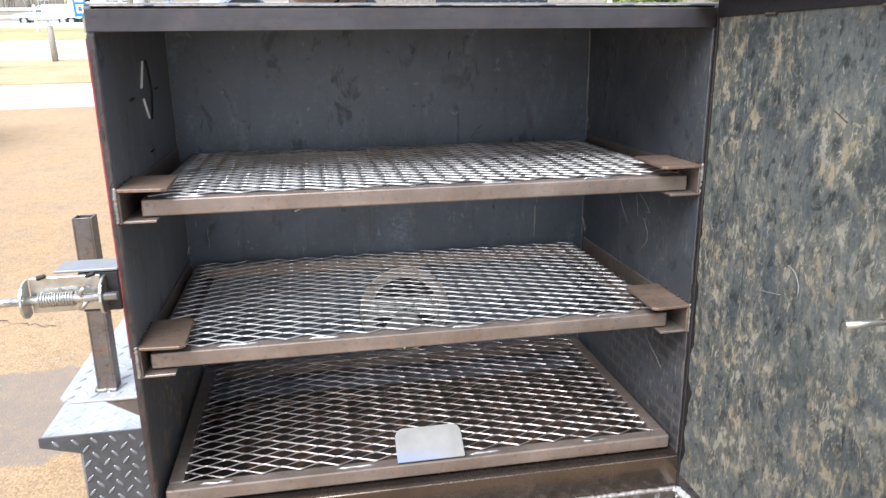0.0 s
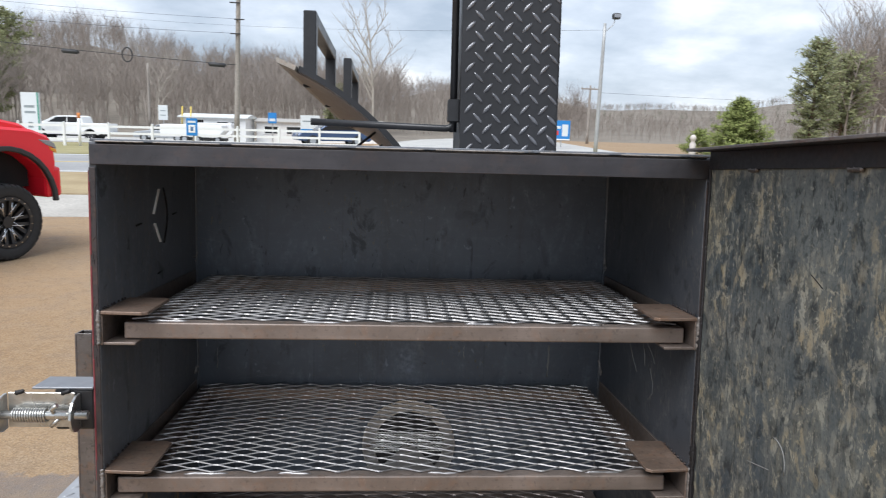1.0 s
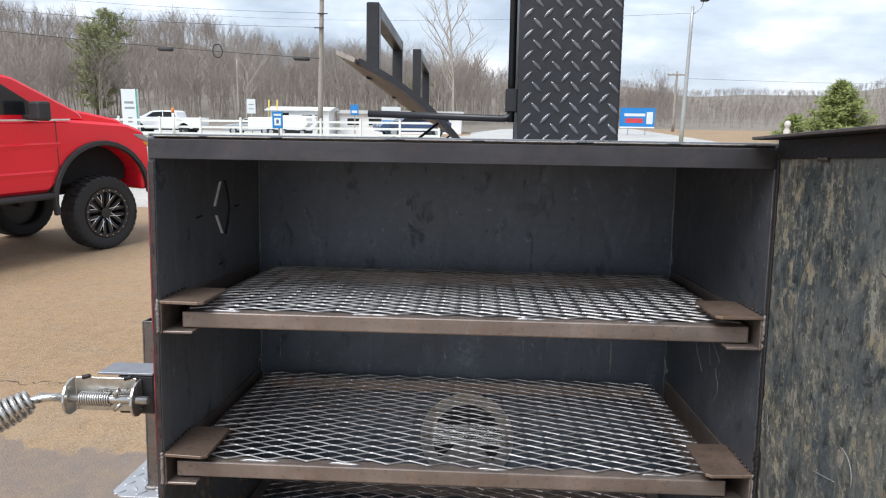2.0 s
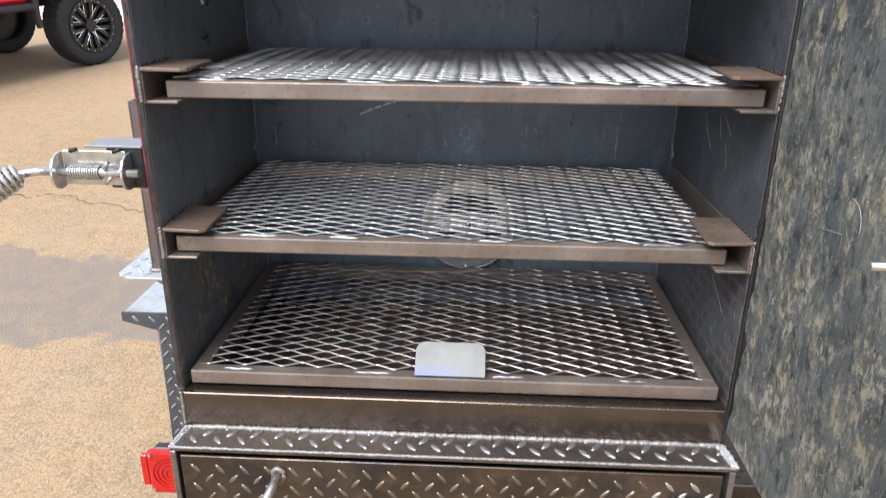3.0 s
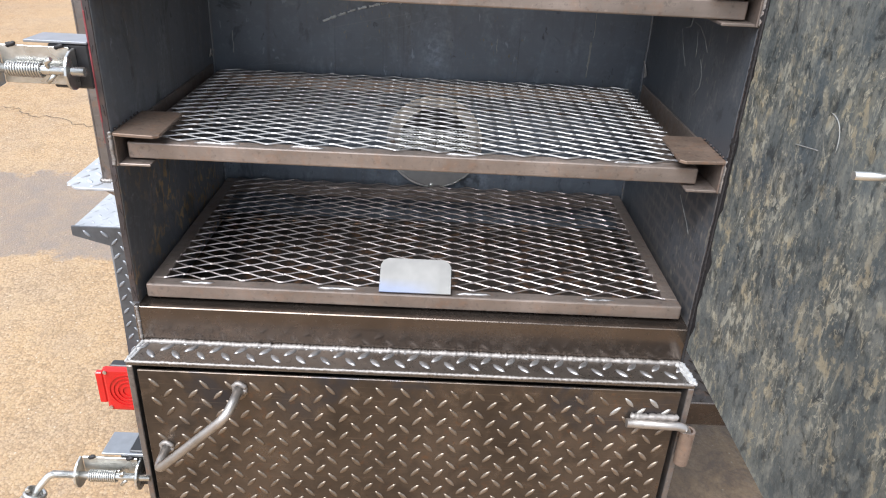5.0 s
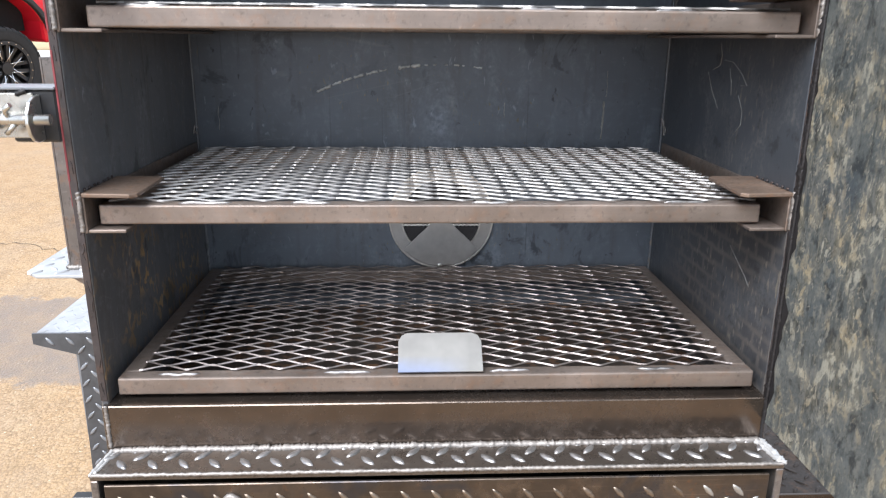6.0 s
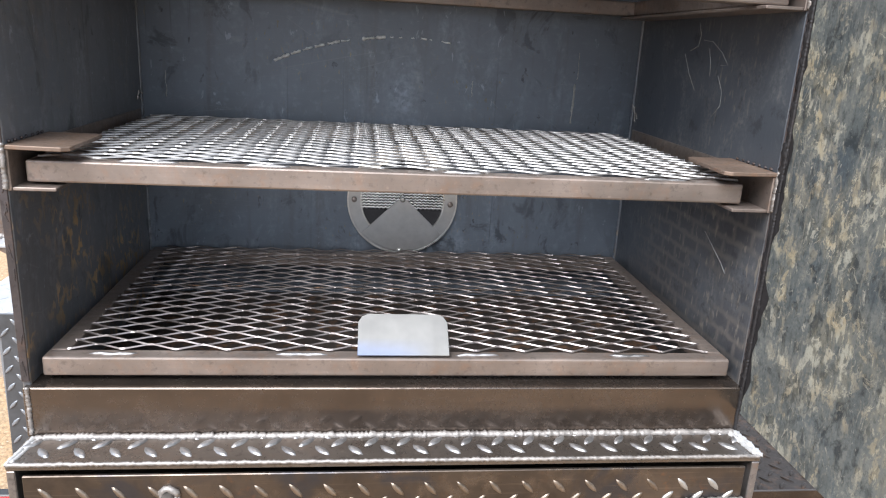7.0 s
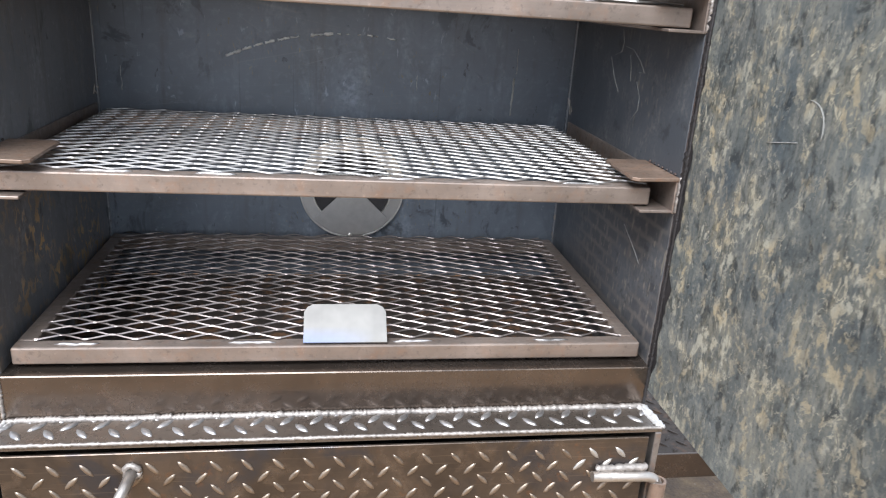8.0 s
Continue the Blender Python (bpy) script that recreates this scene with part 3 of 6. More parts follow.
# scribbled pale scratches on the hinge-side wall
for line in SCRIBBLES:
    bm = bmesh.new()
    sweep(bm, [(X - 0.0002, y, z) for y, z in line], 0.0007, 4)
    part("scribble", bm, PALE_SCRATCH, wall, "thin pale scratch")

# dark weld along the door hinge
bm = bmesh.new()
bead(bm, (X + 0.006, -0.009, 0.60), (X + 0.006, -0.009, 1.27), 0.0085, rng, 0.012)
bead(bm, (X + 0.006, -0.007, 1.27), (X + 0.006, -0.007, 1.585), 0.0045, rng, 0.012)
part("hinge_weld", bm, SOOT, cab, "blackened hinge line")

# damper in the left wall: a disc slightly ajar in its round hole; pale strips paint the daylight in its slits
bm = bmesh.new()
for a0, b0 in (((0.324, 1.510), (0.287, 1.456)), ((0.294, 1.435), (0.330, 1.391))):
    prism(bm, [a0, (a0[0] + 0.007, a0[1]), (b0[0] + 0.007, b0[1]), b0], "x", -X - 0.001, -X + 0.0035)
damper = part("damper_slot", bm, plain("daylight_slot_paint", (0.93, 0.92, 0.90), 0.4, 0.0, 0.05), cab, "pale strips painted for daylight through the round damper")
bm = bmesh.new()
sweep(bm, [(-X + 0.002, 0.355 + 0.026 * math.sin(k / 10 * math.pi), 1.512 - 0.125 * k / 10) for k in range(11)], 0.0022, 5)
part("damper_rim", bm, SOOT, damper)
for y, z in ((0.199, 1.439), (0.436, 1.449), (0.325, 1.323)):
    bm = bmesh.new()
    rod(bm, (-X + 0.002, y - 0.014, z - 0.001), (-X + 0.002, y + 0.014, z + 0.001), 0.002, 6)
    part("damper_mark", bm, SOOT, damper)

# round vent in the back wall
VC = Vector((0.022, DEEP - 0.004, 0.806))
bm = bmesh.new()
ring(bm, VC, 0.098, 0.127, (0, 1, 0), 0.003, 48)
vent = part("vent_ring", bm, ALU, cab, "round brushed steel air vent")
for r0, r1 in ((0.0955, 0.0985), (0.1255, 0.1285)):
    bm = bmesh.new()
    ring(bm, VC - Vector((0, 0.002, 0)), r0, r1, (0, 1, 0), 0.0035, 48)
    part("vent_lip", bm, ZINC, vent, "bright turned lip")
bm = bmesh.new()
fan = [(VC.x - 0.010, VC.z + 0.002)] + [(VC.x + 0.120 * math.sin(radians(50) * k / 11), VC.z - 0.120 * math.cos(radians(50) * k / 11)) for k in range(-11, 12)] + [(VC.x + 0.010, VC.z + 0.002)]
prism(bm, fan, "y", VC.y - 0.0075, VC.y - 0.0045, 0.0005)
part("vent_shutter", bm, ALU, vent)
# black disc paints the opening's shade; the sheet behind is uncut
bm = bmesh.new()
disc(bm, VC + Vector((0, 0.0015, 0)), 0.100, (0, 1, 0), 0.0008, 32)
part("vent_hole", bm, SOOT, vent, "flat black disc in place of the opening")
bm = bmesh.new()
for k in range(9):
    z = VC.z - 0.018 + k * 0.0065
    w = math.sqrt(max(0, 0.099**2 - (z - VC.z) ** 2))
    sweep(bm, [(VC.x - w + 2 * w * i / 40, VC.y - 0.001, z + 0.0016 * (-1) ** i) for i in range(41)], 0.0027, 5)
part("vent_screen", bm, ZINC, vent, "shiny wire screen")
for dx, dz in ((-0.112, 0.0), (0.112, -0.006), (0.0, 0.003), (-0.004, -0.121)):
    bm = bmesh.new()
    disc(bm, VC + Vector((dx, -0.007, dz)), 0.0065 if dx or dz > 0 else 0.004, (0, -1, 0), 0.002, 12, 0, 0.002)
    part("vent_screw", bm, BAR if abs(dx) > 0.05 else ZINC, vent)

# chalk arc and pale scuffs on the back sheet: thin bars of chalk
CHALK = plain("chalk", (0.60, 0.61, 0.61), 0.9, 0.0, 0.5, 150)
for a0, a1, thick in ((-24.5, -21.5, 0.0032), (-21.2, -19.4, 0.0026), (-19.0, -17.2, 0.0022), (-16.8, -15.0, 0.0024), (-14.4, -12.2, 0.0030), (-12.0, -10.4, 0.0022), (-8.2, -6.0, 0.0034),
                      (-5.8, -4.0, 0.0036), (-3.2, -2.6, 0.0014), (-1.6, -1.0, 0.0012), (0.6, 1.2, 0.0013), (2.4, 3.4, 0.0018), (4.0, 4.4, 0.0012), (6.2, 7.8, 0.0016)):
    bm = bmesh.new()
    n = max(3, int((a1 - a0) * 3))
    pts = [(0.02 + 0.70 * math.sin(radians(a0 + (a1 - a0) * q / n)), DEEP - 0.0008, 0.471 + 0.70 * math.cos(radians(a0 + (a1 - a0) * q / n)) + rng.uniform(-0.001, 0.001)) for q in range(n + 1)]
    sweep(bm, pts, thick * 1.55, 5, taper=[rng.uniform(0.3, 1.0) for q in range(n + 1)])
    part("chalk_dash", bm, CHALK, back)

# pale runs down the back sheet
for x, z0, z1, thick in ((0.407, 1.000, 1.090, 0.0035), (0.412, 1.100, 1.160, 0.0012), (-0.500, 1.020, 1.075, 0.0014), (0.170, 1.05, 1.085, 0.0012), (0.402, 0.93, 0.955, 0.0015)):
    bm = bmesh.new()
    n = 9
    sweep(bm, [(x + rng.uniform(-0.0012, 0.0012), DEEP - 0.0004, z0 + (z1 - z0) * q / n) for q in range(n + 1)], thick, 5, taper=[rng.uniform(0.25, 1.0) for q in range(n + 1)])
    part("pale_run", bm, PALE_SCRATCH, back)

# weld spatter where the rails end
for z in (1.297, 1.0):
    for s in (-1, 1):
        for k in range(3):
            bm = bmesh.new()
            y = 0.585 + 0.012 * k
            bead(bm, (s * (X - 0.003), y, z + 0.004 + 0.03 * rng.random()), (s * (X - 0.006), y + 0.004, z + 0.012 + 0.04 * rng.random()), 0.0022, rng)
            part("spatter_weld", bm, WELD, cab)

# ---- open cabinet door: hinged beside the opening, standing square to it ----
bm = bmesh.new()
box(bm, 0.556, 0.562, -1.14, -0.012, 0.600, 1.6025, 0.001)
door = part("door_panel", bm, DOOR, cab, "open steel door, inside mottled dark green-grey with tan rust flecks")
bm = bmesh.new()
box(bm, 0.511, 0.640, -1.16, -0.006, 1.6100, 1.6150, 0.0008)
flange = part("door_top_flange", bm, FLANGE, door, "flat dark plate along the top of the door")
bm = bmesh.new()
box(bm, 0.5085, 0.5108, -1.16, -0.006, 1.6105, 1.6153, 0.0006)
part("flange_edge", bm, EDGE, flange, "bright cut edge")
bm = bmesh.new()
box(bm, 0.5500, 0.5558, -1.15, -0.016, 1.5780, 1.6098, 0.0008)
part("flange_leg", bm, FLANGE, flange, "dark upright leg of the top angle")
for y in (-0.16, -0.42, -0.7, -0.95):
    bm = bmesh.new()
    bead(bm, (0.553, y, 1.577), (0.553, y - 0.03, 1.577), 0.0045, rng)
    part("flange_weld", bm, EDGE, door)
bm = bmesh.new()
bead(bm, (0.554, -0.014, 0.61), (0.554, -0.014, 1.585), 0.003, rng)
part("hinge_side_weld", bm, SOOT, door)
for za, zb in ((0.605, 0.86), (0.87, 1.10), (1.11, 1.26)):
    bm = bmesh.new()
    stain(bm, 0.5556, -0.006, za, zb, 0.021, rng)
    part("hinge_stain", bm, SOOT, door, "dark oily smear beside the hinge")
# dark scores across the door
for line in ([(-0.352, 1.431), (-0.366, 1.424), (-0.381, 1.416)], [(-0.534, 1.428), (-0.556, 1.418), (-0.578, 1.407)]):
    bm = bmesh.new()
    sweep(bm, [(0.5558, y, z) for y, z in line], 0.0009, 4)
    part("dark_score", bm, SOOT, door)
# thermometer stem
SY, SZ = -0.566, 1.183
bm = bmesh.new()
rod(bm, (0.556, SY, SZ), (0.508, SY, SZ), 0.0075, 12)
rod(bm, (0.508, SY, SZ), (0.438, SY, SZ), 0.0045, 10)
stem = part("thermometer_stem", bm, ZINC, door, "thin bright thermometer probe")
bm = bmesh.new()
ring(bm, (0.550, SY, SZ), 0.006, 0.012, (1, 0, 0), 0.003, 16)
for s in (-1, 1):
    sweep(bm, bend([(0.550, SY, SZ + s * 0.010), (0.547, SY + 0.004, SZ + s * 0.018), (0.541, SY + 0.010, SZ + s * 0.022)], 0.004), 0.0022, 6)
part("wing_nut", bm, ZINC, stem)
# pale scribe lines on the door
for line in ([(0.5557, -0.215 - 0.065 * k / 8, 1.105 + 0.012 * k / 8) for k in range(9)],
             [(0.5557, -0.288 - 0.035 * math.sin(k / 10 * 1.7), 1.172 - 0.045 * (k / 10) ** 2) for k in range(11)],
             [(0.5557, -0.60 - 0.022 * math.sin(k / 12 * math.tau), 1.10 - 0.025 * math.cos(k / 12 * math.tau)) for k in range(13)]):
    bm = bmesh.new()
    sweep(bm, line, 0.0008, 4)
    part("scribe_line", bm, PALE_SCRATCH, door, "pale scratched line")


# ---- spring bolt latches ----
def spring_latch(parent, c, reach, arm):
    """A zinc spring bolt on a welded box stub; c: the bolt's middle."""
    c = Vector(c)
    bm = bmesh.new()
    box(bm, c.x + 0.02, c.x + reach, c.y + 0.012, c.y + 0.075, c.z - 0.035, c.z + 0.040, 0.003)
    stub = part("latch_stub", bm, BLACK, parent, "short black steel box with zinc spring bolt latch")
    bm = bmesh.new()
    box(bm, c.x - 0.018, c.x + reach, c.y + 0.010, c.y + 0.078, c.z + 0.0405, c.z + 0.045, 0.001)
    part("latch_top_plate", bm, GREY_TREAD, stub, "flat grey plate")
    bm = bmesh.new()
    box(bm, c.x - 0.058, c.x + 0.058, c.y + 0.006, c.y + 0.011, c.z - 0.028, c.z + 0.036, 0.001)
    for s in (-1, 1):
        out = [(-0.031, 0.012), (-0.033, -0.006), (-0.029, -0.018), (-0.019, -0.027), (-0.004, -0.031), (0.012, -0.028), (0.025, -0.019), (0.032, -0.006), (0.034, 0.011)]
        prism(bm, [(c.y + v, c.z + u) for u, v in out], "x", c.x + s * 0.064 - 0.0025, c.x + s * 0.064 + 0.0025, 0.0008)
    part("latch_bracket", bm, ZINC, stub, "zinc-plated bracket")
    bm = bmesh.new()
    y, z = c.y - 0.010, c.z
    rod(bm, (c.x - 0.12, y, z), (c.x + 0.088, y, z), 0.0078, 12)
    sweep(bm, bend([(c.x + 0.030, y, z), (c.x + 0.030, y - 0.010, z + 0.014), (c.x + 0.040, y - 0.012, z + 0.022)], 0.004), 0.004, 6)
    rod(bm, (c.x + 0.025, y - 0.004, z - 0.02), (c.x + 0.038, y - 0.002, z - 0.006), 0.004, 6)
    bolt = part("bolt", bm, ZINC, stub)
    bm = bmesh.new()
    coil(bm, (c.x - 0.040, y, z), (c.x + 0.018, y, z), 0.0115, 13, 0.0019)
    part("spring", bm, ZINC, bolt)
    bm = bmesh.new()
    hand = [Vector((c.x - 0.082, y, z))] + [Vector((c.x, y, z)) + Vector(p) for p in arm]
    sweep(bm, bend(hand, 0.014), 0.0078, 10)
    a, b = hand[-2], hand[-1]
    coil(bm, a, b, 0.018, 10, 0.0046, 6, 0.35)
    part("grip", bm, ZINC, bolt, "coiled wire grip")
    for dx in (-0.045, 0.035):
        bm = bmesh.new()
        bead(bm, (c.x + dx, c.y + 0.006, c.z + 0.034), (c.x + dx + 0.016, c.y + 0.005, c.z + 0.040), 0.005, rng)
        part("latch_weld", bm, SOOT, stub)
    return stub


spring_latch(cab, (-0.654, -0.018, 1.114), 0.0885, [(-0.104, 0, 0), (-0.130, -0.010, -0.004), (-0.215, -0.058, -0.048)])

# ---- racks of expanded metal ----
LWD, SWD = 0.0775, 0.0325


def expanded(x0, x1, y0, y1, z, seed, sag, wide, flat, steep):
    """Raised expanded metal: flat strands that wave from bond to bond and twist as they rise; returns arrays."""
    r = random.Random(seed)
    n, rows = int((x1 - x0) / (LWD / 2)), int((y1 - y0) / (SWD / 2))
    ex, ey = (x1 - x0) / n, (y1 - y0) / rows
    verts, faces = [], []

    def lift(x, y):
        u, v = (x - x0) / (x1 - x0), (y - y0) / (y1 - y0)
        return z + sag * (math.sin(u * 9.0 + seed) * 0.5 + math.sin(u * 23 + v * 5) * 0.25) * math.sin(math.pi * v)

    steps = ((0.0, 0.0), (0.12, 0.05), (0.36, 0.34), (0.64, 0.66), (0.88, 0.95))
    for k in range(rows):
        pts = []
        for i in range(n + 1):
            a = (i + k) % 2
            jx, jy, tip = r.uniform(-0.0011, 0.0011), r.uniform(-0.0006, 0.0006), r.uniform(-0.12, 0.12)
            for f, g in steps if i < n else ((0.0, 0.0),):
                u = g if not a else 1 - g
                x = x0 + (i + f) * ex + jx
                y = y0 + (k + u) * ey + (0.0007 - 0.0014 * u) + jy
                # strands twist upright where they leave a bond, more so in every other row
                twist = 1 - 0.8 * u if not a else 0.4 * (1 - u)
                twist *= 1.0 if k % 2 else 0.45
                lean = radians(flat + (steep - flat) * twist) + tip
                w = wide * (1.0 + 0.25 * abs(2 * u - 1) ** 4)
                pts.append((x, y, lift(x, y) + 0.0008 * u, lean, w))
        base = len(verts)
        for x, y, h, lean, w in pts:
            cy, sz = math.cos(lean) * w / 2, math.sin(lean) * w / 2
            ny, nz = -math.sin(lean) * 0.0008, math.cos(lean) * 0.0008
            for p, q in ((-1, -1), (1, -1), (1, 1), (-1, 1)):
                verts.append((x, y + p * cy + q * ny, h + p * sz + q * nz))
        for i in range(len(pts) - 1):
            a, b = base + 4 * i, base + 4 * i + 4
            for c in range(4):
                d = (c + 1) % 4
                faces.append((a + c, a + d, b + d, b + c))
        e = base + 4 * (len(pts) - 1)
        faces += [(base + 3, base + 2, base + 1, base), (e, e + 1, e + 2, e + 3)]
    return verts, faces


def rack(x0, x1, y0, ztop, strand, flat, steep, label, mesh_mat, seed, sag, tilt_mesh, bar_h=0.031):
    """A sliding rack: bar frame with expanded metal welded on it."""
    th = thing("grill_rack", (0.0, y0, ztop - bar_h), label, "grill rack", "racks of the smoker")
    y1, t = 0.605, 0.030
    for nm, b in (("front_bar", (x0, x1, y0, y0 + t)), ("back_bar", (x0, x1, y1 - t, y1)), ("side_bar", (x0, x0 + t, y0 + t, y1 - t)), ("side_bar", (x1 - t, x1, y0 + t, y1 - t)),):
        bm = bmesh.new()
        box(bm, b[0], b[1], b[2], b[3], ztop - bar_h, ztop, 0.003, 0, 2)
        part(nm, bm, BAR, th)
    bm = bmesh.new()
    sweep(bm, [(x0 + t + (x1 - x0 - 2 * t) * q / 30, 0.342, ztop + 0.0005 + 0.0008 * math.sin(q * 2.3)) for q in range(31)], 0.0021, 6)
    part("cross_rod", bm, SCORCHED, th, "thin dark stiffening rod")
    mx0, mx1 = x0 + tilt_mesh[0], x1 - tilt_mesh[1]
    v, f = expanded(mx0, mx1, y0 + tilt_mesh[2], y1 - 0.004, ztop + 0.004, seed, sag, strand, flat, steep)
    ob = raw("expanded_metal", [Vector(q) - BASE[th.name] for q in v], f, mesh_mat)
    ob.parent = th
    tagged(ob, "diamond-mesh expanded steel sheet", kind="stuff")
    BASE[ob.name] = BASE[th.name]
    r = random.Random(seed)
    for k in range(4):
        bm = bmesh.new()
        x = mx0 + 0.06 + (mx1 - mx0 - 0.16) * (k + r.uniform(-0.2, 0.2)) / 3.4
        w = r.uniform(0.05, 0.085)
        sweep(bm, [(x + w * q / 8, y0 + 0.014 + r.uniform(-0.002, 0.002), ztop - 0.0004 + 0.0006 * math.sin(q)) for q in range(9)], 0.0036, 6, taper=[0.3, 0.8, 1, 1.1, 0.9, 1.1, 1, 0.7, 0.3])
        part("front_weld", bm, FLAT_WELD, th)
    return th


rack(-0.520, 0.538, 0.023, 1.273, 0.0023, 62, 74, "upper sliding rack of shiny expanded metal in a brown bar frame", MESH, 1, 0.0007, (0.012, 0.012, 0.012))
rack(-0.537, 0.514, 0.019, 0.978, 0.0023, 62, 74, "middle sliding rack of shiny expanded metal in a brown bar frame", MESH, 2, 0.0005, (0.012, 0.004, 0.012))
low = rack(-0.541, 0.539, 0.013, 0.684, 0.0026, 35, 80, "lowest rack of browned expanded metal with a bright handle plate", MESH_DARK, 3, 0.0, (0.030, 0.030, 0.022), 0.030)
bm = bmesh.new()
prof = [(-0.075, 0.0), (0.070, 0.0), (0.070, 0.060), (0.064, 0.071), (0.054, 0.076), (-0.059, 0.076), (-0.069, 0.071), (-0.075, 0.060)]
prism(bm, prof, "z", 0.0, 0.003, 0.0006, m=Matrix.Translation((0, 0.016, 0.687)) @ Matrix.Rotation(radians(37), 4, "X"))
BLUED = Mat("heat_blued_plate", 0.55, 0.6)
_n = BLUED.noise(14, 3, 0.6)
_sep = BLUED.node("ShaderNodeSeparateXYZ")
BLUED.link(BLUED.co, _sep.inputs[0])
_heat = BLUED.math("MULTIPLY", BLUED.band(_sep.outputs[1], 0.0, 0.026, 1, 0), BLUED.band(_sep.outputs[0], -0.07, 0.05, 1.0, 0.0))
_c = BLUED.mix(BLUED.band(_n, 0.3, 0.7), (0.20, 0.196, 0.19), (0.27, 0.265, 0.255))
BLUED.color(BLUED.mix(BLUED.math("MULTIPLY", _heat, BLUED.band(_n, 0.25, 0.6, 0.35, 0.9)), _c, (0.15, 0.22, 0.44)))
BLUED.bump(BLUED.noise(1, 3, vec=BLUED.stretch(400, 12, 12)), 0.15, 0.0006)
part("handle_plate", bm, BLUED.m, low, "bright bent plate, heat-blued at one corner")

# ---- firebox ----
FX, FY, FT = 0.560, -0.086, 0.566
fire = thing("firebox", (0, 0.25, 0.02), "brown tread-plate firebox with a hinged front door", "firebox")
bm = bmesh.new()
box(bm, -FX, FX, FY, 0.0, FT - 0.010, FT, 0.001)
lugs(bm, (-FX, FY, FT), (1, 0, 0), (0, 1, 0), 2 * FX, -FY, 1, inset=0.006, phase=(0.3, 0.12), length=0.034, wide=0.013, high=0.0034)
ledge = part("ledge", bm, (LEDGE, FLAT_WELD), fire, "narrow tread-plate ledge with bright weld edges")
bm = bmesh.new()
bead(bm, (-FX + 0.01, -0.017, FT + 0.001), (FX - 0.01, -0.017, FT + 0.001), 0.0070, rng, 0.0065)
part("back_weld", bm, WELD, ledge, "long rippled weld bead")
bm = bmesh.new()
bead(bm, (-FX, FY + 0.001, FT - 0.001), (FX, FY + 0.001, FT - 0.001), 0.0038, rng, 0.007)
part("front_weld", bm, WELD, ledge)
for s, rad in ((-1, 0.0045), (1, 0.0075)):
    bm = bmesh.new()
    bead(bm, (s * FX, FY, FT - 0.002), (s * (FX - 0.010), -0.014, FT), rad, rng, 0.006)
    bead(bm, (s * (FX - 0.006), FY + 0.004, FT - 0.001), (s * (FX - 0.018), -0.018, FT), rad * 0.8, rng, 0.006)
    part("end_weld", bm, GROUND_WELD, ledge, "bright ground weld at the ledge's end")
for s in (-1, 1):
    bm = bmesh.new()
    a, b = s * FX, s * (FX - 0.012)
    box(bm, min(a, b), max(a, b), FY, 0.60, 0.02, FT - 0.011, 0.0015)
    part("side_wall", bm, EDGE, fire)
bm = bmesh.new()
box(bm, -FX + 0.012, FX - 0.012, 0.06, 0.075, 0.02, FT - 0.007)
box(bm, -FX + 0.012, FX - 0.012, FY + 0.004, 0.06, 0.02, 0.026)
part("inner_wall", bm, SOOT, fire)
DX0, DX1, DZ0, DZ1, DY = -0.536, 0.533, 0.03, 0.552, -0.094
bm = bmesh.new()
box(bm, DX0, DX1, DY, DY + 0.006, DZ0, DZ1, 0.0012)
rubbed = lambda a, b: a > DX1 - DX0 - 0.125 and b > DZ1 - DZ0 - 0.062  # noqa: E731
lugs(bm, (DX0, DY, DZ0), (1, 0, 0), (0, 0, 1), DX1 - DX0, DZ1 - DZ0, 1, phase=(0.1, 0.25), inside=lambda a, b: not rubbed(a, b))
lugs(bm, (DX0, DY, DZ0), (1, 0, 0), (0, 0, 1), DX1 - DX0, DZ1 - DZ0, 2, phase=(0.1, 0.25), inside=rubbed)
fd = part("firebox_door", bm, (TREAD, LUG, plain("rubbed_lug_steel", (0.38, 0.36, 0.335), 0.42, 0.75, 0.3, 120)), fire, "brown raised-lug tread-plate door, lugs ground bright by the hinge")
bm = bmesh.new()
sweep(bm, bend([(-0.338, DY, 0.520), (-0.352, -0.150, 0.492), (-0.505, -0.150, 0.345), (-0.500, DY, 0.362)], 0.025), 0.0095, 12)
hd = part("door_handle", bm, HANDLE, fd, "bent round-bar handle, dull grey steel")
for p in ((-0.338, 0.520), (-0.500, 0.362)):
    bm = bmesh.new()
    sweep(bm, [(p[0] + (0.011 + 0.002 * math.sin(k * 2.9)) * math.cos(k / 12 * math.tau), DY - 0.003, p[1] + (0.011 + 0.002 * math.cos(k * 1.7)) * math.sin(k / 12 * math.tau)) for k in range(13)], 0.0052, 6)
    part("handle_weld", bm, WELD, hd)
bm = bmesh.new()
sweep(bm, bend([(0.432, DY - 0.012, 0.482), (0.543, DY - 0.012, 0.478), (0.560, DY - 0.010, 0.462), (0.560, DY - 0.010, 0.40)], 0.014), 0.0095, 12)
pin = part("hinge_pin", bm, HANDLE, fd, "bright bent hinge pin")
bm = bmesh.new()
bead(bm, (0.438, DY - 0.006, 0.494), (0.538, DY - 0.005, 0.493), 0.008, rng, 0.009)
part("pin_weld", bm, WELD, pin)
bm = bmesh.new()
ring(bm, (0.560, DY - 0.010, 0.425), 0.0098, 0.0145, (0, 0, 1), 0.042, 20)
part("hinge_barrel", bm, TAB, fire, "short rusty pipe hinge barrel")
spring_latch(fire, (-0.640, -0.075, 0.262), 0.079, [(-0.125, 0, 0), (-0.150, -0.02, -0.03), (-0.185, -0.06, -0.12)])
bm = bmesh.new()
box(bm, -0.600, -FX, -0.06, 0.02, 0.215, 0.312, 0.002)
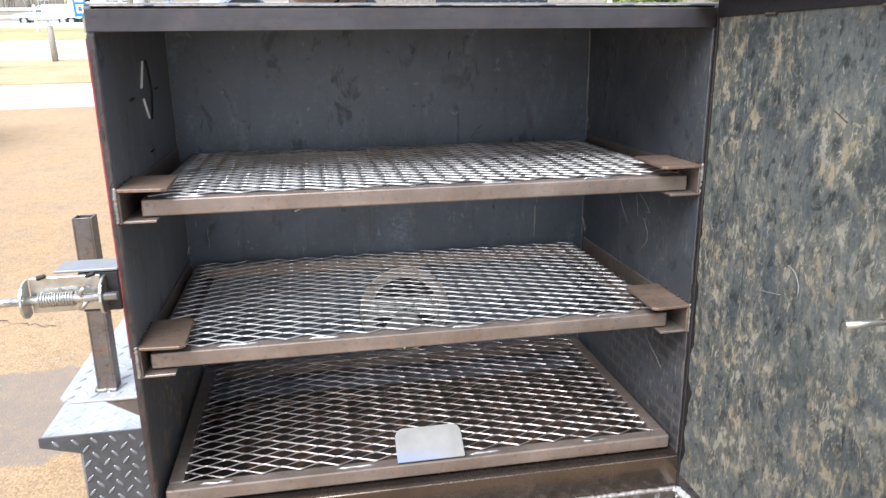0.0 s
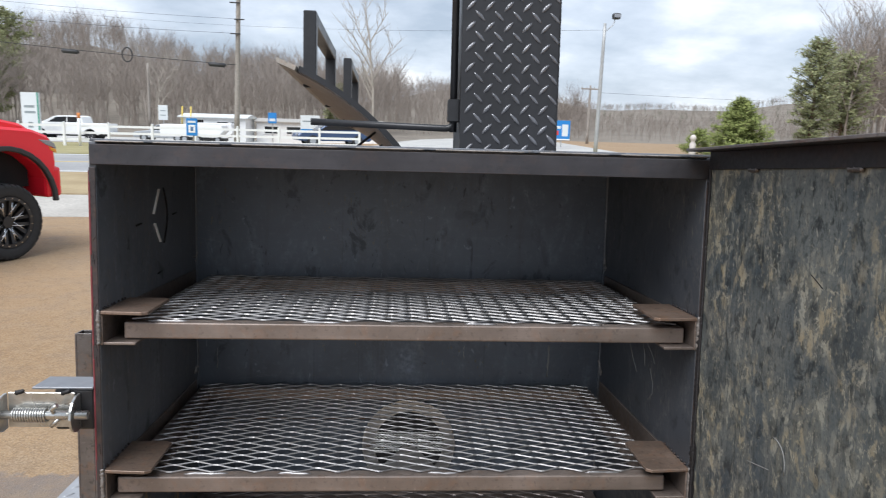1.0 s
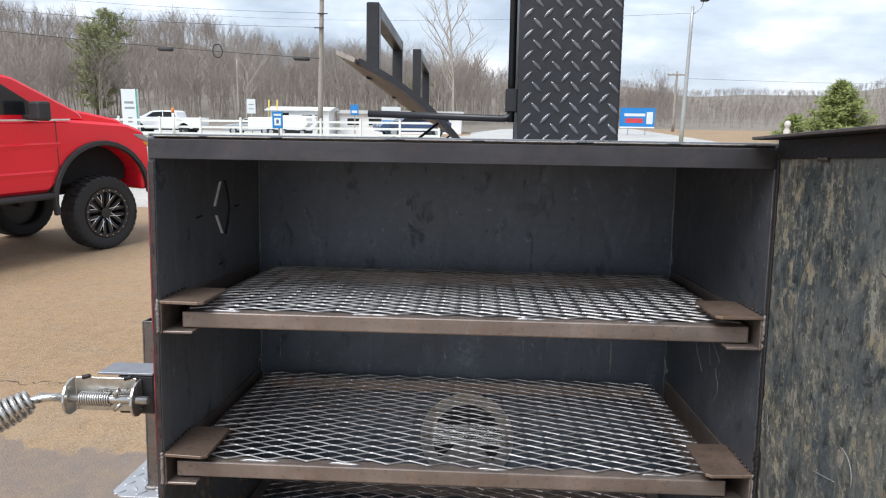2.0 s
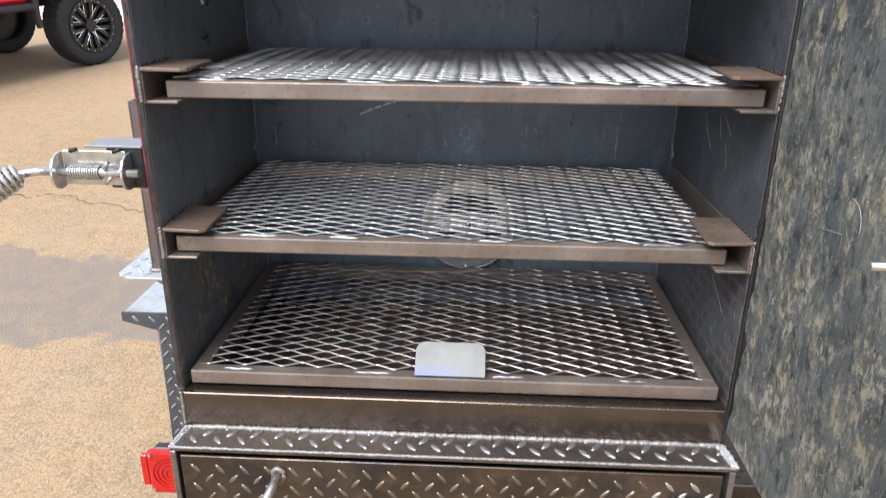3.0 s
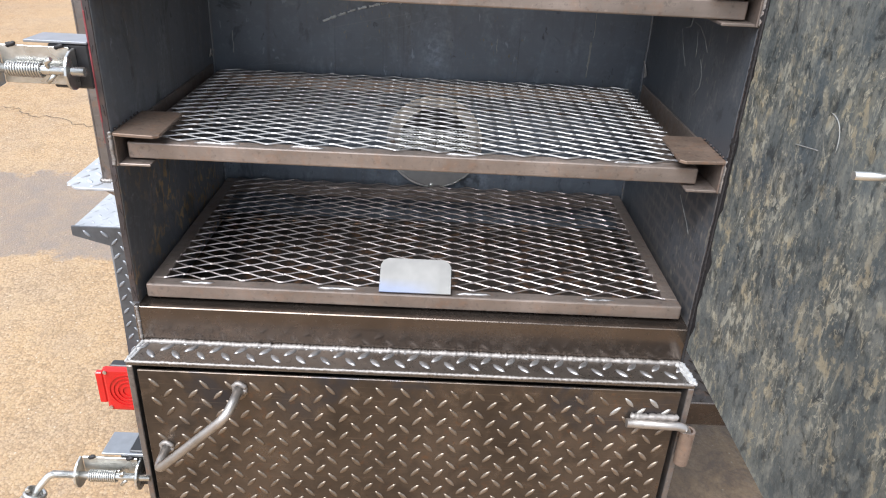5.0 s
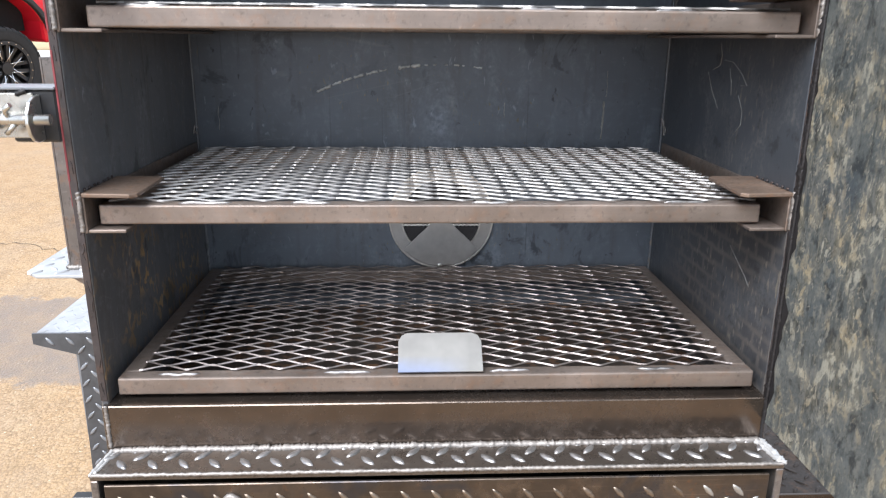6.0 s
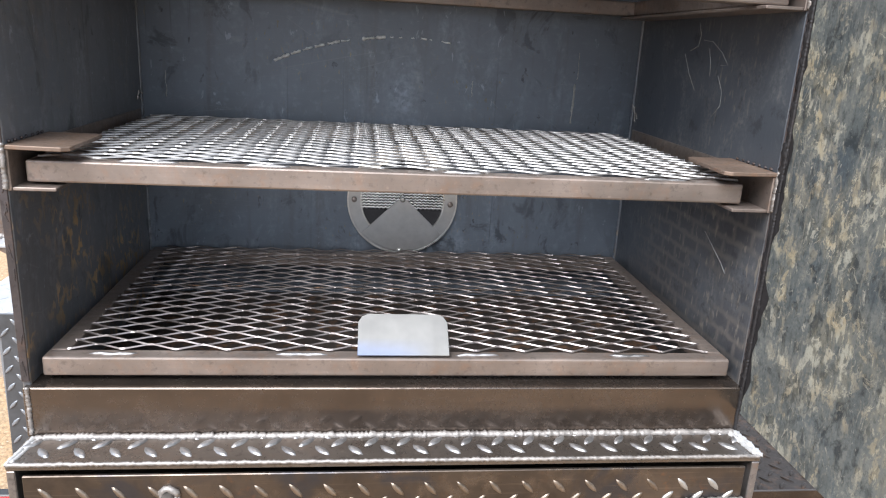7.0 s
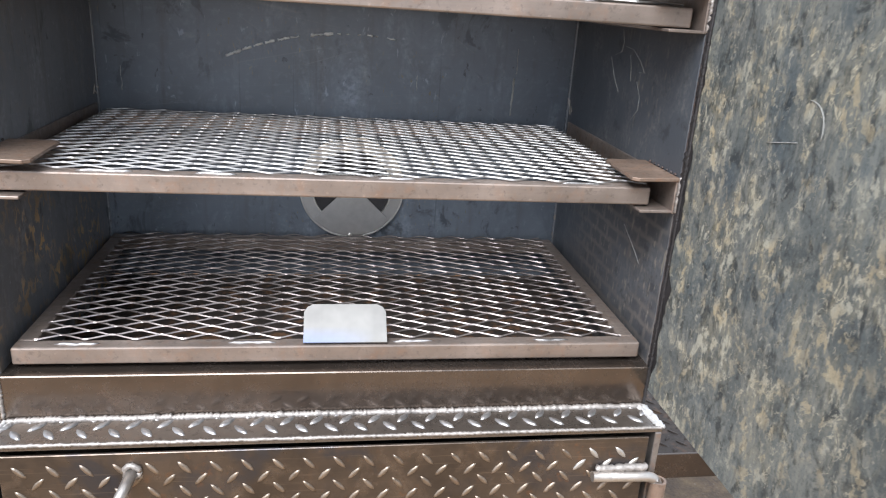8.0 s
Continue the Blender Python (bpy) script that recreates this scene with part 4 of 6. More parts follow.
part("latch_block", bm, BLACK, fire)

# ---- trailer round the smoker ----
# deck beside the firebox, behind the door
deck = thing("trailer_deck", (0.93, 0.5, 0.235), "brown tread-plate trailer deck with angle edge", "trailer deck")
bm = bmesh.new()
box(bm, FX + 0.004, 1.30, 0.20, 0.70, 0.295, 0.300, 0.001)
lugs(bm, (FX + 0.004, 0.20, 0.300), (1, 0, 0), (0, 1, 0), 0.73, 0.50, 1)
part("deck_plate", bm, (SHADED_TREAD, SHADED_TREAD), deck)
bm = bmesh.new()
box(bm, FX + 0.004, 1.30, 0.194, 0.200, 0.235, 0.302, 0.001)
part("edge_angle", bm, SILL, deck)

frame_t = thing("trailer", (0, 1.7, -0.12), "black steel trailer with two wheels", "trailer")
for x in (-0.52, 0.52):
    bm = bmesh.new()
    box(bm, x - 0.04, x + 0.04, -0.02, 3.4, -0.10, 0.018, 0.004)
    part("rail", bm, BLACK, frame_t)
for y in (0.05, 1.2, 2.3, 3.3):
    bm = bmesh.new()
    box(bm, -0.48, 0.48, y, y + 0.06, -0.08, 0.0, 0.003)
    part("cross_member", bm, BLACK, frame_t)
RUBBER = plain("tyre_rubber", (0.022, 0.022, 0.023), 0.8, 0.0, 0.3, 30, 0.2)
bm = bmesh.new()
rod(bm, (-0.80, 1.55, 0.145), (0.80, 1.55, 0.145), 0.03, 10)
part("axle", bm, BLACK, frame_t)
for x in (-0.82, 0.82):
    bm = bmesh.new()
    ring(bm, (x, 1.55, 0.145), 0.17, 0.272, (1, 0, 0), 0.095, 40)
    wheel = part("wheel", bm, RUBBER, frame_t)
    bm = bmesh.new()
    disc(bm, (x, 1.55, 0.145), 0.172, (1, 0, 0), 0.07, 28)
    part("rim", bm, ZINC, wheel)

# fender of tread plate, its flared front end beside the cabinet
fend = thing("trailer_fender", (-0.8, 1.3, 0.30), "dark grey tread-plate trailer fender with flared top", "fender")
bm = bmesh.new()
box(bm, -0.99, -0.570, 0.60, 2.4, 0.508, 0.516, 0.001)
lugs(bm, (-0.99, 0.60, 0.5145), (1, 0, 0), (0, 1, 0), 0.42, 0.9, 1)
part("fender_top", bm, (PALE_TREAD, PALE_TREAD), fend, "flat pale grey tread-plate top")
# front face in a darker tone than the sky-pale top
bm = bmesh.new()
out = [(-0.992, 0.520), (-0.992, 0.492), (-0.885, 0.462), (-0.895, 0.05), (-0.600, 0.05), (-0.600, 0.520)]
prism(bm, out, "y", 0.592, 0.599)
lugs(bm, (-0.990, 0.592, 0.05), (1, 0, 0), (0, 0, 1), 0.40, 0.468, 1, inside=lambda a, b: a > 0.108 or b > 0.43)
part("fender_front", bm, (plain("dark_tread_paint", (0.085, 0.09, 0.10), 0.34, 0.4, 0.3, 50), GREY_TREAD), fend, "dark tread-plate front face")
bm = bmesh.new()
box(bm, -0.895, -0.887, 0.60, 2.4, 0.05, 0.507)
part("fender_skirt", bm, GREY_TREAD, fend)

# tail lamp below the fender's front
lamp_t = thing("tail_light", (-0.93, 0.55, 0.0), "square red trailer tail light with two screws", "tail light")
bm = bmesh.new()
box(bm, -0.945, -0.835, 0.555, 0.591, -0.065, 0.070, 0.006)
body = part("housing", bm, BLACK, lamp_t)
bm = bmesh.new()
box(bm, -0.958, -0.825, 0.532, 0.554, -0.085, 0.075, 0.010, 0, 2)
lens = part("lens", bm, RED_LENS, lamp_t, "red plastic lens")
bm = bmesh.new()
for r in (0.022, 0.036, 0.050, 0.062):
    ring(bm, (-0.882, 0.531, -0.005), r - 0.004, r, (0, 1, 0), 0.0025, 28)
part("lens_ring", bm, RED_LENS, lens)
bm = bmesh.new()
box(bm, -0.982, -0.959, 0.538, 0.556, -0.060, 0.055, 0.003)
part("side_marker", bm, RED_LENS, lamp_t)
for z in (0.062, -0.070):
    bm = bmesh.new()
    disc(bm, (-0.946, 0.530, z), 0.006, (0, -1, 0), 0.002, 10)
    part("screw", bm, ZINC, lens)

# bracket shelf with the square post for the door catch
br = thing("post_bracket", (-0.68, 0.4, 0.78), "grey tread-plate bracket shelf with an upright square tube", "bracket")
bm = bmesh.new()
prism(bm, [(-0.566, 0.235), (-0.765, 0.235), (-0.796, 0.262), (-0.800, 0.56), (-0.566, 0.60)], "z", 0.785, 0.791, 0.001)
lugs(bm, (-0.79, 0.24, 0.791), (1, 0, 0), (0, 1, 0), 0.22, 0.33, 1)
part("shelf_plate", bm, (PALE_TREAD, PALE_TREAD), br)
bm = bmesh.new()
prism(bm, [(-0.700, 0.784), (-0.566, 0.784), (-0.566, 0.700)], "y", 0.240, 0.246)
part("gusset", bm, EDGE, br)
bm = bmesh.new()
for a in ((-0.720, -0.716, 0.275, 0.315), (-0.684, -0.680, 0.275, 0.315), (-0.716, -0.684, 0.275, 0.279), (-0.716, -0.684, 0.311, 0.315)):
    box(bm, *a, 0.792, 1.192, 0.0008)
post = part("square_post", bm, EDGE, br, "hollow square steel tube, open at its top")
bm = bmesh.new()
for p, q in (((-0.722, 0.274), (-0.678, 0.274)), ((-0.722, 0.274), (-0.722, 0.316))):
    bead(bm, (*p, 0.794), (*q, 0.794), 0.006, rng)
part("base_weld", bm, WELD, post)

# ---- chimney on the roof ----
stack = thing("chimney_stack", (0.24, 0.51, TOP + 0.006), "square chimney clad in black tread plate with a damper lever", "chimney")
SX0, SX1, SY0, SY1, SZ1 = 0.124, 0.356, 0.41, 0.612, 2.75
bm = bmesh.new()
box(bm, SX0, SX1, SY0, SY1, TOP + 0.006, SZ1, 0.002)
lugs(bm, (SX0, SY0, TOP + 0.006), (1, 0, 0), (0, 0, 1), SX1 - SX0, SZ1 - TOP - 0.006, 1, p=0.0445, q=0.0475, inset=0.004, phase=(0.45, 0.3), length=0.036, wide=0.0105, high=0.0034)
part("flue", bm, (BLACK, BLACK_LUG), stack)
bm = bmesh.new()
bead(bm, (SX1, SY0, TOP + 0.01), (SX1, SY0, SZ1), 0.002, rng, 0.01)
part("seam_weld", bm, BLACK, stack)
bm = bmesh.new()
rod(bm, (0.111, 0.455, 1.66), (0.111, 0.455, SZ1 - 0.1), 0.009, 10)
rd = part("damper_rod", bm, BLACK, stack, "upright black damper rod")
bm = bmesh.new()
box(bm, 0.097, 0.1245, 0.440, 0.472, 1.684, 1.738, 0.002)
part("sleeve", bm, BLACK, rd)
bm = bmesh.new()
sweep(bm, bend([(0.111, 0.455, 1.690), (0.111, 0.455, 1.668), (-0.232, 0.455, 1.676)], 0.02), 0.0085, 10)
part("lever", bm, BLACK, rd, "long horizontal lever arm")

# ---- barrel cooker ahead of the cabinet, lid thrown open ----
ck = thing("barrel_cooker", (-0.35, 1.9, 0.02), "black barrel cooker with its curved lid open", "cooker")
RUSTY = bare_steel("lid_underside", (0.30, 0.25, 0.215), 0.6, 0.2, 0.35)
FLAKED = bare_steel("flaked_lid_edge", (0.42, 0.38, 0.33), 0.6, 0.2, 0.3)
CX, CZ, CR = -0.588, 1.146, 0.742


def lid_arc(r, a0, a1, n):
    return [(CX + r * math.cos(radians(a0 + (a1 - a0) * k / n)), CZ + r * math.sin(radians(a0 + (a1 - a0) * k / n))) for k in range(n + 1)]


bm = bmesh.new()
prism(bm, lid_arc(CR, 69, 26, 16) + lid_arc(CR - 0.006, 26, 69, 16), "y", 0.64, 3.1)
lid = part("lid", bm, BLACK, ck, "open curved black lid")
bm = bmesh.new()
prism(bm, lid_arc(CR - 0.0065, 68.5, 26, 16) + lid_arc(CR - 0.010, 26, 68.5, 16), "y", 0.66, 3.08)
part("lid_underside", bm, RUSTY, lid, "brown scorched underside")
bm = bmesh.new()
prism(bm, lid_arc(CR + 0.008, 66, 26, 16) + lid_arc(CR - 0.007, 26, 66, 16), "y", 0.626, 0.640)
part("lid_rim", bm, BLACK, lid)
bm = bmesh.new()
prism(bm, lid_arc(CR + 0.002, 70.5, 66.2, 4) + lid_arc(CR - 0.010, 66.2, 70, 4), "y", 0.60, 3.1)
part("lid_lip", bm, FLAKED, lid, "pale flaked edge")
for ya, yb, xa, zt in ((1.0, 1.68, -0.300, 2.050), (2.3, 2.9, -0.275, 2.110)):
    bm = bmesh.new()
    for y in (ya, yb):
        zb = CZ + math.sqrt(CR**2 - (xa - CX) ** 2) - 0.012
        box(bm, xa - 0.020, xa + 0.020, y - 0.020, y + 0.020, zb, zt, 0.003)
    box(bm, xa - 0.020, xa + 0.020, ya + 0.0205, yb - 0.0205, zt - 0.042, zt - 0.001, 0.003)
    part("lid_handle", bm, BLACK, lid, "square-tube lid handle")
for y in (1.0, 2.0):
    bm = bmesh.new()
    rod(bm, (-0.30, y, 1.52), (-0.075, y, 1.700), 0.0042, 6)
    part("lid_prop", bm, BLACK, lid)
bm = bmesh.new()
arc = [(-0.26 + 0.30 * math.cos(radians(180 + 180 * k / 20)), 1.45 + 0.30 * math.sin(radians(180 + 180 * k / 20))) for k in range(21)]
arc2 = [(-0.26 + 0.29 * math.cos(radians(360 - 180 * k / 20)), 1.45 + 0.29 * math.sin(radians(360 - 180 * k / 20))) for k in range(21)]
prism(bm, arc + arc2, "y", 0.66, 3.1)
for y in (0.66, 3.094):
    prism(bm, arc, "y", y, y + 0.006)
part("barrel", bm, BLACK, ck)
for x in (-0.26,):
    for y in (0.75, 2.95):
        bm = bmesh.new()
        box(bm, x - 0.03, x + 0.03, y - 0.03, y + 0.03, 0.02, 1.165, 0.003)
        part("leg", bm, BLACK, ck)

# ================= surroundings, in level world metres =================
# ---- ground ----
def ground_mat():
    m = Mat("sandy_asphalt", 0.8, 0.0, 0.35)
    big, mid, fine, grit = m.noise(0.35, 4, 0.6), m.noise(2.6, 4, 0.6), m.noise(70, 4, 0.65), m.noise(260, 2)
    c = m.mix(m.band(big, 0.35, 0.65), (0.331, 0.212, 0.109), (0.396, 0.270, 0.154))
    c = m.mix(m.band(mid, 0.45, 0.68, 0, 0.5), c, (0.284, 0.217, 0.158))
    c = m.mix(m.band(fine, 0.5, 0.72, 0, 0.55), c, (0.189, 0.133, 0.087))
    c = m.mix(m.band(grit, 0.58, 0.72, 0, 0.5), c, (0.430, 0.340, 0.245))
    peb = m.cells(105, out="Color")
    gap = m.cells(105)
    c = m.mix(m.band(peb, 0.45, 0.1, 0, 0.32), c, (0.172, 0.116, 0.071))
    c = m.mix(m.band(gap, 0.45, 0.75, 0, 0.38), c, (0.112, 0.075, 0.047))
    c = m.mix(m.band(peb, 0.55, 0.9, 0, 0.32), c, (0.482, 0.378, 0.265))
    c = m.mix(m.band(m.noise(22, 5, 0.7), 0.55, 0.75, 0, 0.5), c, (0.232, 0.170, 0.118))
    lump = m.noise(9, 6, 0.72, warp=0.4)
    c = m.mix(m.band(lump, 0.50, 0.70, 0, 0.6), c, (0.378, 0.270, 0.158))
    c = m.mix(m.band(lump, 0.46, 0.34, 0, 0.5), c, (0.224, 0.154, 0.091))
    # damp patch beside the smoker
    sep = m.node("ShaderNodeSeparateXYZ")
    m.link(m.co, sep.inputs[0])
    dx = m.math("MULTIPLY", m.math("ADD", sep.outputs[0], 2.6), 0.62)
    dy = m.math("MULTIPLY", m.math("ADD", sep.outputs[1], -1.95), 1.9)
    d = m.math("SQRT", m.math("ADD", m.math("MULTIPLY", dx, dx), m.math("MULTIPLY", dy, dy)), 0.0)
    damp = m.band(m.math("ADD", d, m.math("MULTIPLY", m.noise(2.4, 6, 0.65), 1.5)), 1.66, 1.75, 1, 0)
    c = m.mix(m.math("MULTIPLY", damp, m.band(lump, 0.36, 0.66, 0.98, 0.55)), c, (0.205, 0.168, 0.140))
    chip = m.cells(26)
    c = m.mix(m.band(chip, 0.10, 0.06, 0, 0.8), c, (0.533, 0.448, 0.348))
    # damp ground, darkened further for the shade below the open door and deck
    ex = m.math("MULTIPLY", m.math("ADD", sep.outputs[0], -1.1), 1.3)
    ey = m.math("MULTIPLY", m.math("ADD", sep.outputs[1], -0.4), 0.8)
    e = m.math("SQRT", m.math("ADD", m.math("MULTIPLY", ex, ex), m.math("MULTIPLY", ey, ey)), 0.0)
    shaded_damp = m.band(m.math("ADD", e, m.math("MULTIPLY", m.noise(2.2, 6, 0.65), 1.6)), 1.74, 1.86, 1, 0)
    c = m.mix(m.math("MULTIPLY", shaded_damp, m.band(lump, 0.36, 0.66, 0.95, 0.45)), c, (0.107, 0.081, 0.063))
    far_damp = m.band(m.noise(0.9, 4, 0.6, warp=0.5), 0.60, 0.70, 0, 0.5)
    c = m.mix(far_damp, c, (0.232, 0.183, 0.142))
    m.color(c)
    m.rough(m.math("SUBTRACT", 0.85, m.math("MULTIPLY", damp, 0.55)))
    m.bump(m.math("SUBTRACT", m.math("ADD", fine, m.math("MULTIPLY", grit, 0.6)), m.math("MULTIPLY", gap, 0.8)), 0.6, 0.005)
    return m.m


def field(name, a, b, rough=0.9, scale=1.2, fine=25.0):
    m = Mat(name, rough, 0.0, 0.3)
    n1, n2 = m.noise(scale, 4, 0.6), m.noise(fine, 4, 0.6)
    c = m.mix(m.band(n1, 0.35, 0.65), a, b)
    m.color(m.mix(m.band(n2, 0.4, 0.7, 0, 0.5), c, tuple(v * 0.6 for v in a)))
    m.bump(n2, 0.4, 0.02)
    return m.m


def hills(x, y):
    """Height of the land: flat lot and road, wooded ridges far behind."""
    d = math.hypot(x, y)
    s = lambda a, b, v: (lambda k: k * k * (3 - 2 * k))(min(1, max(0, (v - a) / (b - a))))  # noqa: E731
    az = math.degrees(math.atan2(x, y)) if d else 0
    if y < 0:
        return 0.0
    left = s(78, 190, y) * (6.0 + 9.5 * s(-4, -24, az) + 4.0 * s(-20, -38, az) + 1.2 * math.sin(az * 0.5))
    far = s(200, 520, d) * (12.0 + 3.5 * math.sin(az * 0.22 + 0.4) + 1.5 * math.sin(az * 0.7)) * s(-8, 8, az)
    dip = -0.75 * s(42, 60, y) * (1 - s(66, 90, y)) * (1 - s(-2, 4, az))
    return left * (1 - 0.8 * s(2, 12, az)) + far + dip


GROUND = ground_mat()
xs = [-1500, -900, -600, -420, -300, -220] + list(range(-180, 181, 12)) + [220, 300, 420, 600, 900, 1500]
ys = [-1500, -600, -250, -100, -40, -12, 0, 6, 12, 20, 30, 42, 46, 50, 54, 60, 66] + list(range(78, 240, 12)) + [260, 300, 350, 400, 460, 520, 600, 800, 1500]
verts = [(x, y, hills(x, y)) for y in ys for x in xs]
nx = len(xs)
faces = [(j * nx + i, j * nx + i + 1, (j + 1) * nx + i + 1, (j + 1) * nx + i) for j in range(len(ys) - 1) for i in range(nx - 1)]
LITTER = field("leaf_litter", (0.19, 0.165, 0.135), (0.27, 0.235, 0.195), 0.95, 0.05, 0.9)
mids = [1 if ys[f[0] // nx] >= 66 else 0 for f in faces]
tagged(raw("ground", verts, faces, (GROUND, LITTER), False, mids), "sandy tan asphalt lot with damp patches and painted shade by the smoker", "ground", kind="structure")


def strip(name, y0, y1, z, material, label, slope=0.10, x0=-160, x1=160, cat="road"):
    """A long band of ground across the view, a slab of z thickness."""
    bm = bmesh.new()
    n = 24
    rows = []
    for k in range(n + 1):
        x = x0 + (x1 - x0) * k / n
        rows.append([bm.verts.new((x, y + slope * (x + 9), q)) for y, q in ((y0, -0.02), (y0, z), (y1, z), (y1, -0.02))])
    for a, b in zip(rows, rows[1:]):
        for i in range(3):
            bm.faces.new((a[i], b[i], b[i + 1], a[i + 1]))
    bm.faces.new(rows[0])
    bm.faces.new(rows[-1][::-1])
    return solo(name, bm, material, label, cat, kind="structure")


CONCRETE = field("pale_concrete", (0.42, 0.39, 0.35), (0.52, 0.49, 0.44), 0.85, 0.8, 14)
ASPH = field("grey_road", (0.30, 0.30, 0.30), (0.38, 0.375, 0.37), 0.85, 0.6, 20)
DRY = field("dry_grass", (0.34, 0.26, 0.15), (0.44, 0.35, 0.21), 0.95, 0.9, 30)
GREENISH = field("winter_grass", (0.30, 0.27, 0.13), (0.38, 0.34, 0.19), 0.95, 0.6, 30)
LOT = field("pale_lot", (0.44, 0.43, 0.41), (0.54, 0.53, 0.50), 0.85, 0.4, 10)
strip("apron_1", 11.2, 14.6, 0.006, CONCRETE, "pale worn concrete apron", cat="apron")
strip("verge_1", 14.6, 20.2, 0.03, DRY, "dry tan grass verge", cat="verge")
strip("road_1", 20.2, 29.0, 0.012, ASPH, "grey two-lane road", cat="road")
strip("verge_2", 29.0, 38.5, 0.03, GREENISH, "winter grass verge beyond the road", cat="verge")
lot_v = [(x, y, hills(x, y) + 0.012) for y in (38.6, 42, 46, 50, 54, 60, 66) for x in [-66 + 4 * q for q in range(21)]]
lot_f = [(q * 21 + i, q * 21 + i + 1, q * 21 + i + 22, q * 21 + i + 21) for q in range(6) for i in range(20)]
tagged(raw("lot_1", lot_v, lot_f, LOT), "pale vehicle lot", "lot", kind="structure")
WHITE = plain("white_paint", (0.80, 0.80, 0.79), 0.45, 0.0, 0.06, 3)
for y in (20.6, 24.5, 28.6):
    strip("road_line", y, y + 0.14, 0.017, WHITE if y != 24.5 else plain("yellow_line", (0.6, 0.42, 0.08), 0.6), "painted road line", cat="road line")


def crack(pts, name="pavement_crack"):
    bm = bmesh.new()
    r = random.Random(3)
    line = []
    for (xa, ya), (xb, yb) in zip(pts, pts[1:]):
        for k in range(10):
            s = k / 10
            line.append((xa + (xb - xa) * s + r.uniform(-0.02, 0.02), ya + (yb - ya) * s + r.uniform(-0.03, 0.03)))
    prev = None
    for x, y in line:
        w = r.uniform(0.0015, 0.005)
        cur = (bm.verts.new((x, y - w, 0.0045)), bm.verts.new((x, y + w, 0.0045)))
        if prev:
            bm.faces.new((prev[0], cur[0], cur[1], prev[1]))
        prev = cur
    # flat strip whose dark colour holds both the crack's dirt and its shade
    return solo(name, bm, plain("crack_shade_dirt", (0.08, 0.06, 0.045), 0.95), "thin dark crack in the asphalt", "crack", kind="structure")


crack([(-1.75, 2.95), (-2.16, 3.09), (-2.62, 3.24), (-2.8, 3.34), (-3.1, 3.29), (-3.9, 3.45), (-4.8, 3.4)])
crack([(-14, 10.9), (-8.5, 11.4), (-5.5, 11.9), (-2, 12.3)])


# ---- red pickup ----
def wheel_parts(parent, c, axis, r, half, rim_mat, spokes):
    """A tyre with tread blocks, a deep black rim with forked spokes, their bright edges, and rim bolts; axis points outward."""
    c, ax = Vector(c), Vector(axis).normalized()
    s = ax.orthogonal().normalized()
    u = ax.cross(s)
    way = lambda a: math.cos(a) * s + math.sin(a) * u  # noqa: E731
    bm = bmesh.new()
    n = 48
    prof = [(0.64, -0.9), (0.72, -1.0), (0.88, -1.04), (0.955, -0.98), (0.975, -0.8), (0.975, 0.8), (0.955, 0.98), (0.88, 1.04), (0.72, 1.0), (0.64, 0.9)]
    rows = []
    for k in range(n):
        rows.append([bm.verts.new(c + way(k * math.tau / n) * r * q + ax * half * h) for q, h in prof])
    for k in range(n):
        a, b = rows[k], rows[(k + 1) % n]
        for i in range(len(prof) - 1):
            bm.faces.new((a[i], b[i], b[i + 1], a[i + 1])).smooth = True
        bm.faces.new((a[-1], b[-1], b[0], a[0]))
    tyre = part("tyre", bm, RUBBER, parent, "chunky black off-road tyre")
    bm = bmesh.new()
    blocks = 34
    for k in range(blocks):
        for side in (-1, 1):
            a0 = (k + (0.0 if side > 0 else 0.5)) * math.tau / blocks
            w = math.tau / blocks * (0.66 if k % 2 else 0.58)
            ring_ = []
            for a in (a0, a0 + w):
                for q, h in ((0.90, 1.075), (0.955, 1.03), (1.0, 0.80), (1.0, 0.15), (0.97, 0.15)):
                    ring_.append(bm.verts.new(c + way(a) * r * q + ax * half * h * side))
            for i in range(4):
                bm.faces.new((ring_[i], ring_[i + 1], ring_[i + 6], ring_[i + 5]))
            bm.faces.new(ring_[:5])
            bm.faces.new(ring_[:4:-1])
            bm.faces.new((ring_[0], ring_[5], ring_[9], ring_[4]))
    tagged(part("tread_pattern", bm, RUBBER, tyre), kind="stuff")
    bm = bmesh.new()
    ring(bm, c + ax * half * 0.90, r * 0.575, r * 0.665, ax, half * 0.12, 40)
    ring(bm, c + ax * half * 0.30, r * 0.58, r * 0.64, ax, half * 0.5, 40)
    disc(bm, c - ax * half * 0.15, r * 0.60, ax, half * 0.1, 32)
    disc(bm, c + ax * half * 0.66, r * 0.145, ax, half * 0.14, 18)
    for k in range(spokes):
        mid = k * math.tau / spokes
        for off in (-1, 1):
            pts = [(0.12, off * 0.30), (0.12, off * 0.75), (0.59, off * 0.27), (0.59, off * 0.10)]
            low = [bm.verts.new(c + way(mid + a) * r * q + ax * half * (0.44 + 0.4 * q)) for q, a in pts]
            top = [bm.verts.new(c + way(mid + a) * r * q + ax * half * (0.64 + 0.4 * q)) for q, a in pts]
            bm.faces.new(low)
            bm.faces.new(top)
            for i in range(4):
                bm.faces.new((low[i], low[(i + 1) % 4], top[(i + 1) % 4], top[i]))
    rim = part("rim", bm, BLACK, parent, "black alloy rim with forked spokes")
    bm = bmesh.new()
    for k in range(spokes):
        mid = k * math.tau / spokes
